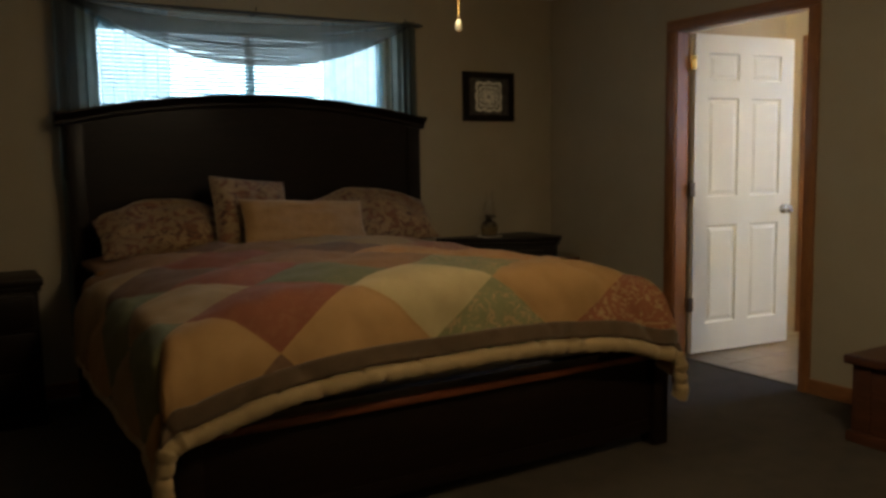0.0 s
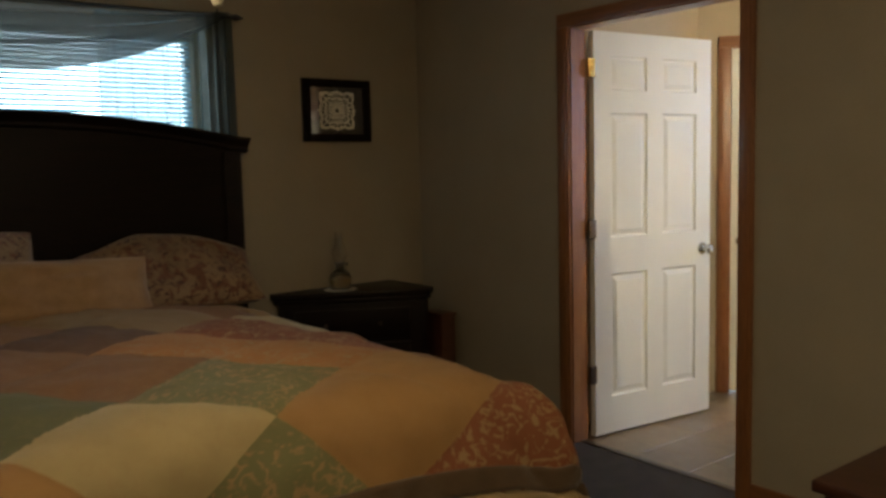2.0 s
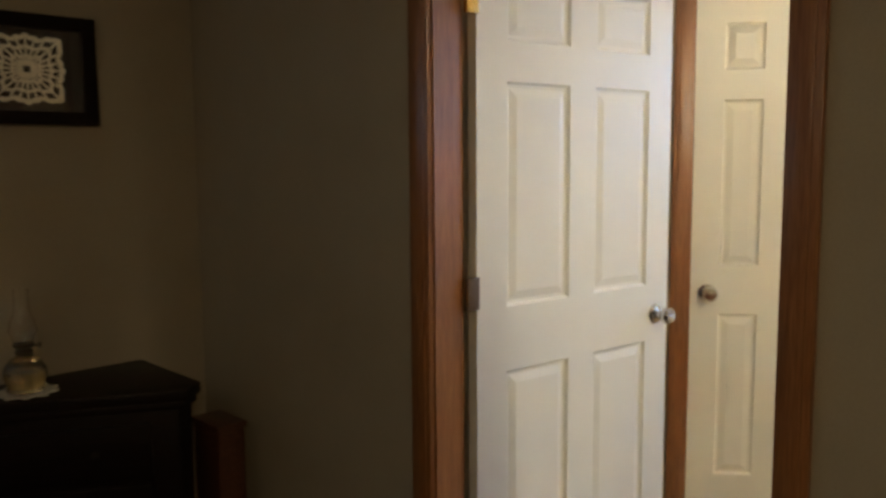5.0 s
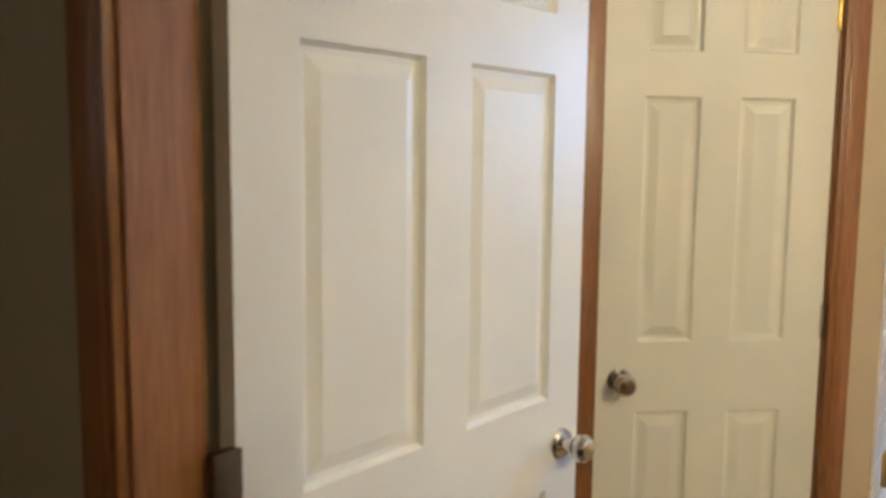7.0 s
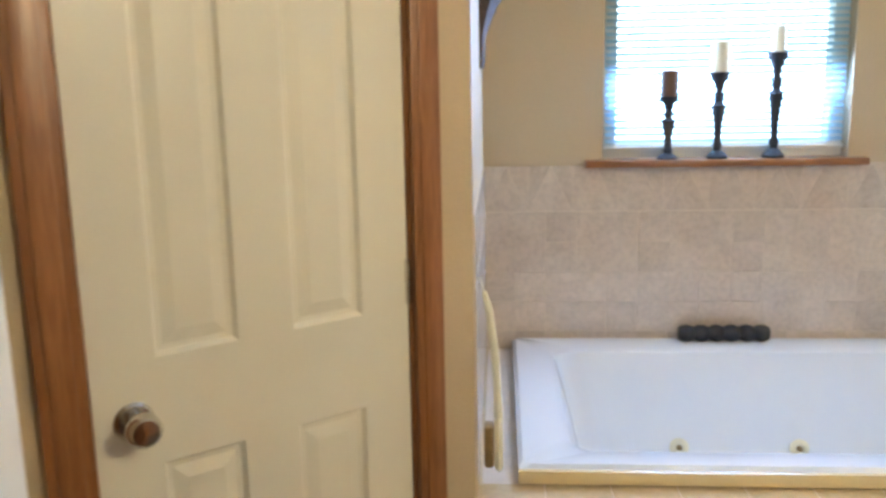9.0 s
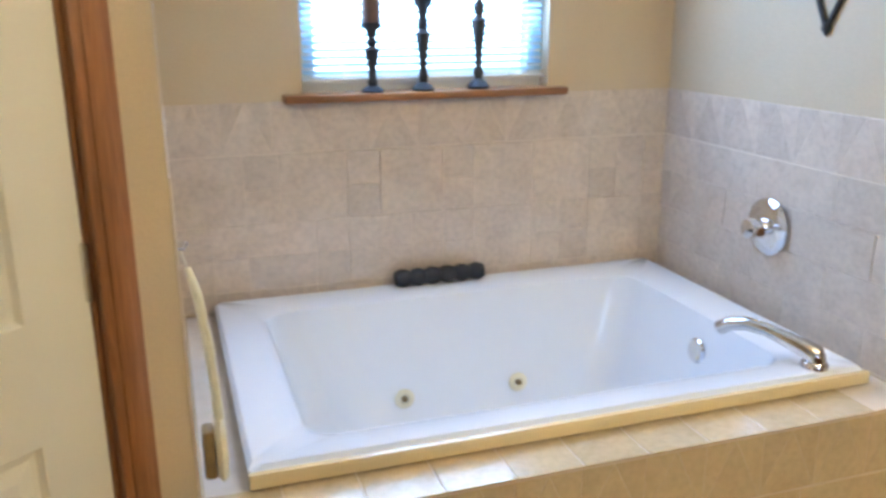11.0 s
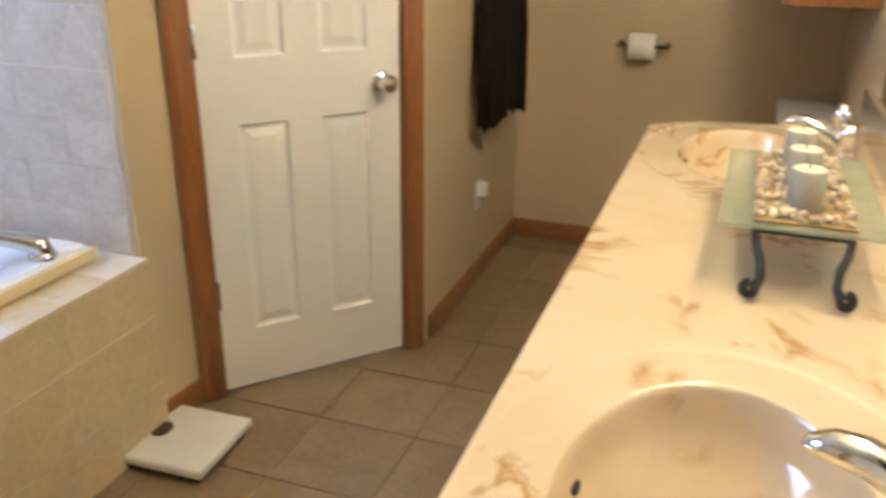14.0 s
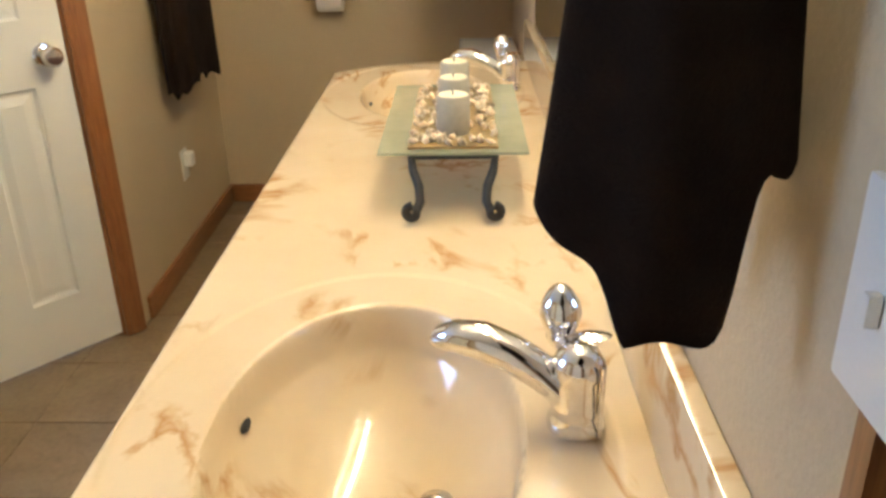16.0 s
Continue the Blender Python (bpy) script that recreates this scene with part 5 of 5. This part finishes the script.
# ---- bathroom: towel, toilet end ----
def towel(label, m, w, h, d, seed, hook, uneven=0.16, tiers=False):
    o = thing("hand_towel", label, "towel", m, group="brown towels")

    def f(u, v):
        a = u * 2 * math.pi
        k = 0.60 + 0.40 * min(1, v * 2.0)
        x = w / 2 * math.cos(a) * k
        k *= 1 - 0.16 * max(0.0, (v - 0.82) / 0.18) ** 2
        y = -d / 2 + d / 2 * math.sin(a) * (0.45 + 0.55 * (v if tiers else min(1, v * 1.6)))
        r = 1 + 0.10 * math.sin(5 * a + seed) * (0.3 + 0.7 * v) + 0.05 * math.sin(11 * a + seed * 3) * v
        step = 1 / (1 + math.exp(-16 * (math.sin(a) + 0.25 * math.cos(a) - 0.42)))
        lower = h * (1 - uneven * step - 0.42 * uneven * max(0.0, math.cos(a)) - 0.03 * math.sin(3 * a + seed * 2) - 0.012 * math.sin(13 * a + seed))
        if tiers:
            p = -y / d
            lower = h - 0.105 / (1 + math.exp((p - 0.26) / 0.02)) - 0.075 * max(0.0, p - 0.68) / 0.32 - 0.004 * math.sin(9 * a + seed)
            r = 1 + 0.05 * math.sin(5 * a + seed) * v
        return (x * r, y * r - d * 0.02, -lower * v)
    b = sheet(f, 108, 36)
    bmesh.ops.remove_doubles(b, verts=b.verts, dist=0.0005)
    part("cloth", b, "towel", o, thick=0.006)
    part("hook", tube([(0, 0.0, 0.03), (0, -d * 0.35, 0.02), (0, -d * 0.5, 0.03), (0, -d * 0.5, 0.055)], 0.006, 10), "nickel", o, "nickel wall hook")
    part("top_gather", lathe([(0.001, -0.03), (w * 0.27, -0.02), (w * 0.26, 0.0), (w * 0.1, 0.02), (0.001, 0.022)], 20, (0, -d / 2, 0)), "towel", o)
    return o


towel("dark brown towel hanging from a hook on the beige wall", local((TOWEL_X - 0.001, -4.775), (0, -1)) @ pose(0, 0, 1.55), 0.40, 0.865, 0.13, 0.6, True)
o = thing("outlet", "white wall outlet with a plugged-in night light", "outlet", local((TOWEL_X - 0.001, -4.74), (0, -1)) @ pose(0, 0, 0.365))
part("cover_plate", box(-0.035, 0.035, -0.006, 0, -0.058, 0.058, 0.003), "white_plastic", o)
part("night_light", box(-0.02, 0.02, -0.04, -0.0065, -0.005, 0.05, 0.008, 3), "paper", o, "white plug-in night light")

o = thing("paper_holder", "dark metal toilet paper holder on the end wall", "paper holder", pose(0.845, END_Y + 0.001, 0.90))
for x in (-0.095, 0.095):
    part("post", tube([(x, 0, 0), (x, 0.055, 0)], [0.014, 0.008], 12), "bronze", o)
part("bar", tube([(-0.105, 0.055, 0), (0.105, 0.055, 0)], 0.007, 12), "bronze", o)
o = thing("toilet_roll", "white toilet paper roll on the holder", "toilet paper", pose(0.845, END_Y + 0.056, 0.90))
b = bmesh.new()
prof = [(0.009, -0.052), (0.050, -0.052), (0.052, -0.048), (0.052, 0.048), (0.050, 0.052), (0.009, 0.052)]
n = 30
rings = [[b.verts.new((z, r * math.cos(2 * math.pi * k / n), r * math.sin(2 * math.pi * k / n))) for k in range(n)] for r, z in prof]
for i in range(len(rings)):
    a, c = rings[i], rings[(i + 1) % len(rings)]
    for k in range(n):
        b.faces.new((a[k], a[(k + 1) % n], c[(k + 1) % n], c[k]))
bmesh.ops.recalc_face_normals(b, faces=b.faces)
part("roll", b, "paper", o)

o = thing("toilet", "white porcelain toilet between vanity and end wall", "toilet", pose(VAN_X + 0.01, -4.79, 0))
part("tank", box(0.01, 0.20, -0.22, 0.22, 0.39, 0.735, 0.02, 4), "acrylic", o)
part("tank_lid", box(0.0, 0.215, -0.235, 0.235, 0.7355, 0.775, 0.012, 3), "acrylic", o)
part("flush_lever", tube([(0.205, 0.16, 0.68), (0.225, 0.16, 0.68), (0.23, 0.10, 0.675)], 0.007, 10), "chrome", o)
part("bowl", loft([rounded(0.40, 0, 0.22, 0.11, 0.10, 0.0), rounded(0.40, 0, 0.20, 0.10, 0.09, 0.12), rounded(0.43, 0, 0.25, 0.17, 0.16, 0.34), rounded(0.43, 0, 0.26, 0.185, 0.17, 0.388)], True, True), "acrylic", o)
part("seat_lid", loft([rounded(0.43, 0, 0.25, 0.18, 0.17, 0.389), rounded(0.43, 0, 0.255, 0.185, 0.175, 0.40), rounded(0.43, 0, 0.25, 0.18, 0.17, 0.425)], True, True), "acrylic", o)


# ---- bathroom: vanity ----
CT_Z, CT_X0, CT_X1, CT_Y0, CT_Y1 = 0.84, VAN_X + 0.002, 0.678, -2.16, -4.25
o = thing("vanity_cabinet", "stained oak vanity cabinet under the long counter", "cabinet")
b = box(0.60, 0.635, -4.06, -2.19, 0.09, CT_Z - 0.041)
box(VAN_X + 0.002, 0.60, -2.21, -2.19, 0.09, CT_Z - 0.041, bm=b)
box(VAN_X + 0.002, 0.54, -4.19, -4.17, 0.09, CT_Z - 0.041, bm=b)
box(VAN_X + 0.002, 0.60, -4.04, -2.21, 0.09, 0.11, bm=b)
part("carcass", b, "oak", o)
part("toe_kick", box(VAN_X + 0.002, 0.57, -4.06, -2.19, 0.0, 0.0895), "cherry", o)
for k in range(4):
    y1 = -2.22 - 0.46 * k
    dr = part("cabinet_door", box(0.6355, 0.655, y1 - 0.43, y1, 0.12, CT_Z - 0.07, 0.005), "oak", o)
    part("door_panel", box(0.6555, 0.661, y1 - 0.37, y1 - 0.06, 0.18, CT_Z - 0.13, 0.003), "oak", dr)
    part("door_knob", lathe([(0.001, 0), (0.006, 0), (0.006, 0.01), (0.014, 0.016), (0.012, 0.024), (0.001, 0.026)], 14, (0.655, y1 - (0.40 if k % 2 else 0.03), 0.62), axis="X"), "nickel", dr)

CAB_X, CAB_Y0, CAB_Y1, CAB_Z = 0.362, -5.16, -4.45, 1.152
SINKS = ((0.408, -2.455), (0.408, -3.90))


def counter_end(x):
    t = max(0.0, min(1.0, (x - 0.34) / 0.35))
    return CT_Y1 + 0.02 * t + 0.13 * t ** 2.6


def counter_z(x, y):
    z = CT_Z
    for sx, sy in SINKS:
        q = math.hypot((x - sx) / 0.163, (y - sy) / 0.262)
        ring = math.hypot((x - sx) / 0.262, (y - sy) / 0.356)
        if ring < 1.0:
            t = min(1.0, (1 - ring) / 0.012)
            z -= 0.0020 * t * t * (3 - 2 * t)
        if q < 1.03:
            t = min(1.0, (1.03 - q) / 0.10)
            z -= 0.030 * t * t * (3 - 2 * t) + 0.118 * max(0.0, 1 - q ** 2.6) ** 0.85
    return z


def counter_point(u, v):
    s = u * 176
    if s <= 170:
        x, dz = CT_X0 + 0.001 + (CT_X1 - 0.008 - CT_X0) * s / 170, 0.0
    else:
        k = (s - 170) / 6
        x, dz = CT_X1 - 0.008 + 0.008 * math.sin(min(1, k * 2) * math.pi / 2), -0.008 * (1 - math.cos(min(1, k * 2) * math.pi / 2)) - 0.034 * max(0, k - 0.5) * 2
    y = CT_Y0 + (counter_end(min(x, CT_X1)) - CT_Y0) * v
    return (x, y, counter_z(x, y) + dz if s <= 170 else CT_Z + dz)


o = thing("vanity_counter", "glossy cream cultured marble counter with two moulded sinks", "countertop")
part("top", sheet(counter_point, 176, 480), "marble", o)
b = bmesh.new()
xs = [CT_X0 + 0.001 + (CT_X1 - CT_X0 - 0.002) * k / 40 for k in range(41)]
hi, lo = [b.verts.new((x, counter_end(x), CT_Z + 0.0005)) for x in xs], [b.verts.new((x, counter_end(x), CT_Z - 0.042)) for x in xs]
hin = [b.verts.new((x, counter_end(x) - 0.012, CT_Z + 0.0005)) for x in xs]
lin = [b.verts.new((x, counter_end(x) - 0.012, CT_Z - 0.042)) for x in xs]
for k in range(40):
    b.faces.new((hi[k], hi[k + 1], hin[k + 1], hin[k]))
    b.faces.new((hin[k], hin[k + 1], lin[k + 1], lin[k]))
    b.faces.new((lin[k], lin[k + 1], lo[k + 1], lo[k]))
bmesh.ops.recalc_face_normals(b, faces=b.faces)
part("end_edge", b, "marble", o)
part("near_edge", box(CT_X0 + 0.001, CT_X1 - 0.001, CT_Y0 + 0.0005, CT_Y0 + 0.012, CT_Z - 0.042, CT_Z, 0.004), "marble", o)
part("backsplash", box(VAN_X + 0.0005, VAN_X + 0.022, -4.33, CT_Y0 + 0.012, CT_Z + 0.0005, CT_Z + 0.112, 0.004), "marble", o, "cream marble backsplash")
for sx, sy in SINKS:
    zb = counter_z(sx - 0.07, sy - 0.015)
    part("drain_flange", lathe([(0.001, 0), (0.024, 0), (0.026, 0.003), (0.020, 0.005), (0.001, 0.004)], 24, (sx - 0.07, sy - 0.015, zb + 0.003)), "chrome", o, "chrome drain")
    part("drain_stopper", lathe([(0.001, 0.004), (0.006, 0.004), (0.006, 0.012), (0.019, 0.014), (0.019, 0.018), (0.008, 0.023), (0.001, 0.024)], 24, (sx - 0.07, sy - 0.015, zb + 0.003)), "chrome", o, "chrome pop-up stopper")
    ov = lathe([(0.001, 0), (0.009, 0), (0.009, 0.004), (0.001, 0.004)], 16)
    bmesh.ops.scale(ov, vec=(0.6, 1.5, 1), verts=ov.verts)
    part("overflow_slot", ov, "black", o, "dark overflow slot", at=pose(sx + 0.150, sy - 0.06, counter_z(sx + 0.150, sy - 0.06) + 0.001, 0, -58, 0))


def basin_faucet(m):
    o = thing("basin_faucet", "chrome single-lever faucet behind the sink", "faucet", m, group="vanity faucets")
    part("body", lathe([(0.001, 0), (0.030, 0), (0.031, 0.006), (0.027, 0.016), (0.0265, 0.022), (0.0275, 0.024), (0.0265, 0.03), (0.026, 0.062), (0.028, 0.066), (0.027, 0.078), (0.020, 0.090), (0.008, 0.096), (0.001, 0.096)], 30), "chrome", o)
    arc = [(0.010, 0, 0.036), (0.036, -0.003, 0.058), (0.068, -0.007, 0.076), (0.100, -0.011, 0.086), (0.128, -0.014, 0.087), (0.146, -0.016, 0.082), (0.153, -0.017, 0.078)]
    b = tube(arc, [0.017, 0.0185, 0.0195, 0.0195, 0.017, 0.012, 0.005], 20)
    bmesh.ops.scale(b, vec=(1, 1.2, 1), verts=b.verts)
    part("spout", b, "chrome", o)
    part("lever_base", tube([(0.0, -0.008, 0.068), (0.012, -0.030, 0.072), (0.018, -0.040, 0.078)], [0.015, 0.013, 0.012], 16), "chrome", o)
    b = lathe([(0.001, 0), (0.012, 0.001), (0.016, 0.008), (0.0155, 0.014), (0.020, 0.022), (0.0225, 0.033), (0.0205, 0.046), (0.014, 0.058), (0.006, 0.065), (0.001, 0.066)], 24)
    part("lever", b, "chrome", o, at=pose(0.020, -0.044, 0.070, 10, 2, 0))
    b = lathe([(0.001, 0), (0.016, 0.001), (0.019, 0.004), (0.012, 0.007), (0.001, 0.008)], 20)
    bmesh.ops.scale(b, vec=(1.25, 0.7, 1), verts=b.verts)
    part("thumb_tab", b, "chrome", o, at=pose(-0.010, -0.032, 0.084, 0, 6, 0))
    part("lift_rod", tube([(-0.024, 0.022, 0.0), (-0.024, 0.022, 0.085)], 0.0025, 8), "chrome", o)
    return o


o = thing("wall_cabinet", "stained oak wall cabinet hung above the toilet", "cabinet")
part("carcass", box(VAN_X + 0.0005, CAB_X, CAB_Y0, CAB_Y1, CAB_Z, 1.95, 0.003), "oak", o)
for k in range(2):
    y1 = CAB_Y1 - 0.01 - 0.5 * k * (CAB_Y1 - CAB_Y0 - 0.01)
    y0 = y1 - 0.5 * (CAB_Y1 - CAB_Y0 - 0.03)
    dr = part("cabinet_door", box(CAB_X + 0.0005, CAB_X + 0.019, y0, y1, CAB_Z + 0.012, 1.938, 0.005), "oak", o)
    part("door_panel", box(CAB_X + 0.0195, CAB_X + 0.025, y0 + 0.05, y1 - 0.05, CAB_Z + 0.07, 1.88, 0.003), "oak", dr)
    part("door_knob", lathe([(0.001, 0), (0.006, 0), (0.006, 0.01), (0.014, 0.016), (0.012, 0.024), (0.001, 0.026)], 14, (CAB_X + 0.019, y0 + 0.03 if k == 0 else y1 - 0.03, CAB_Z + 0.10), axis="X"), "nickel", dr)

f1 = basin_faucet(pose(0.190, -2.452, CT_Z - 0.0005, 0, 0, -8))
copy_thing(f1, pose(0.185, -3.905, CT_Z - 0.0005, 0, 0, -4))

o = thing("candle_tray", "frosted glass tray on a black iron stand with scroll feet", "tray", pose(0.322, -3.275, CT_Z))
GX, GY = 0.125, 0.238
for sy in (-1, 1):
    for sx in (-1, 1):
        leg = [(sx * 0.070, sy * 0.216, 0.094), (sx * 0.066, sy * 0.236, 0.076), (sx * 0.056, sy * 0.256, 0.056), (sx * 0.054, sy * 0.272, 0.036), (sx * 0.062, sy * 0.280, 0.020)]
        part("leg", tube(leg, [0.0065, 0.0075, 0.0080, 0.0080, 0.0085], 10), "iron", o)
        scroll = []
        for i in range(15):
            a, r = math.pi * 0.5 + i * 0.42 * sx * -1, 0.0125 * (1 - i / 22)
            scroll.append((sx * 0.067 + r * math.cos(a) * 1.0, sy * 0.282, 0.0200 + r * math.sin(a)))
        part("scroll_foot", tube(scroll, 0.0078, 9), "iron", o)
frame_pts = [(-0.070, -0.216, 0.094), (0.070, -0.216, 0.094), (0.070, 0.216, 0.094), (-0.070, 0.216, 0.094), (-0.070, -0.216, 0.094)]
part("stand_frame", tube(frame_pts, 0.005, 8), "iron", o)
part("glass_plate", box(-GX, GX, -GY, GY, 0.102, 0.108, 0.002), "green_glass", o, "pale green frosted glass plate")
b = box(-0.075, 0.075, -0.20, 0.22, 0.1082, 0.112)
part("tray_bed", b, "gilt", o, "pale inner tray")
rng = random.Random(5)
proto = []
for k in range(6):
    b = bmesh.new()
    bmesh.ops.create_icosphere(b, subdivisions=1, radius=1)
    for v in b.verts:
        v.co *= 1 + 0.25 * noise.noise(v.co * 1.7 + Vector((k * 7, 0, 0)))
    me = bpy.data.meshes.new("pebble")
    b.to_mesh(me)
    b.free()
    me.polygons.foreach_set("use_smooth", [True] * len(me.polygons))
    me.materials.append(M["pebble"])
    proto.append(me)
for k in range(190):
    x, y = rng.uniform(-0.070, 0.070), rng.uniform(-0.195, 0.215)
    if any(math.hypot(x + 0.002, y - cy) < 0.034 for cy in (0.136, 0.006, -0.146)):
        continue
    pb = new("pebble", proto[k % 6])
    pb.parent = o
    pb.matrix_basis = pose(x, y, 0.1165, rng.uniform(0, 360), rng.uniform(0, 360), rng.uniform(0, 360)) @ Matrix.Diagonal((rng.uniform(0.006, 0.011), rng.uniform(0.006, 0.010), rng.uniform(0.004, 0.007), 1))
for cy, h in ((0.136, 0.066), (0.006, 0.066), (-0.146, 0.064)):
    c = thing("pillar_candle", "pale grey pillar candle standing in the pebble tray", "candle", pose(0.322, -3.275 + cy, CT_Z + 0.1125), group="candles on the tray")
    part("wax_body", lathe([(0.001, 0), (0.028, 0), (0.029, 0.003), (0.029, h - 0.004), (0.026, h), (0.010, h - 0.001), (0.001, h - 0.004)], 26), "wax_grey", c)
    part("top", lathe([(0.001, h - 0.0035), (0.0255, h + 0.0004), (0.024, h + 0.0015), (0.001, h - 0.001)], 26), "wax", c, "cream candle top")
    part("wick", tube([(0, 0, h - 0.004), (0.001, 0, h + 0.008)], 0.0012, 6), "black", c)

o = thing("vanity_mirror", "large frameless mirror above the vanity backsplash", "mirror")
part("silvered_glass", box(VAN_X + 0.0015, VAN_X + 0.0065, -4.12, -2.42, CT_Z + 0.116, 1.95), "mirror", o)
for y in (-4.0, -2.6):
    part("clip", box(VAN_X + 0.0068, VAN_X + 0.0085, y - 0.012, y + 0.012, CT_Z + 0.1135, CT_Z + 0.128, 0.001), "chrome", o)

towel("dark brown hand towel hanging beside the vanity mirror", local((VAN_X + 0.001, -2.238), (0, 1)) @ pose(0, 0, 1.62), 0.10, 0.525, 0.150, 2.1, True, 0.26, True)
o = thing("switch_plate", "pale grey light switch plate by the doorway", "switch", local((VAN_X + 0.001, -2.092), (0, 1)) @ pose(0, 0, 1.172))
part("plate", box(-0.036, 0.036, -0.007, 0, -0.058, 0.058, 0.003), "white_plastic", o)
for x in (0.0,):
    part("toggle", box(x - 0.004, x + 0.004, -0.015, -0.0073, -0.010, 0.008, 0.002), "white_plastic", o)
    for z in (-0.03, 0.03):
        part("screw", lathe([(0.001, 0), (0.0035, 0), (0.003, 0.0015), (0.001, 0.0015)], 10, (x, -0.0062, z), axis="Y"), "chrome", o)

for y0 in (-2.90, -3.52):
    o = thing("vanity_light", "brass bar light with round bulbs above the mirror", "light", pose(VAN_X + 0.0005, y0, 2.10), group="vanity lights")
    part("back_bar", box(0, 0.045, -0.30, 0.30, -0.055, 0.055, 0.008), "brass", o)
    for k in range(5):
        y = -0.24 + 0.12 * k
        part("socket", lathe([(0.001, 0), (0.024, 0), (0.022, 0.02), (0.001, 0.02)], 16, (0.0455, y, 0), axis="X"), "brass", o)
        b = bmesh.new()
        bmesh.ops.create_uvsphere(b, u_segments=16, v_segments=10, radius=0.042)
        bmesh.ops.translate(b, vec=(0.104, y, 0), verts=b.verts)
        part("bulb", b, "bulb", o, "lit round bulb")
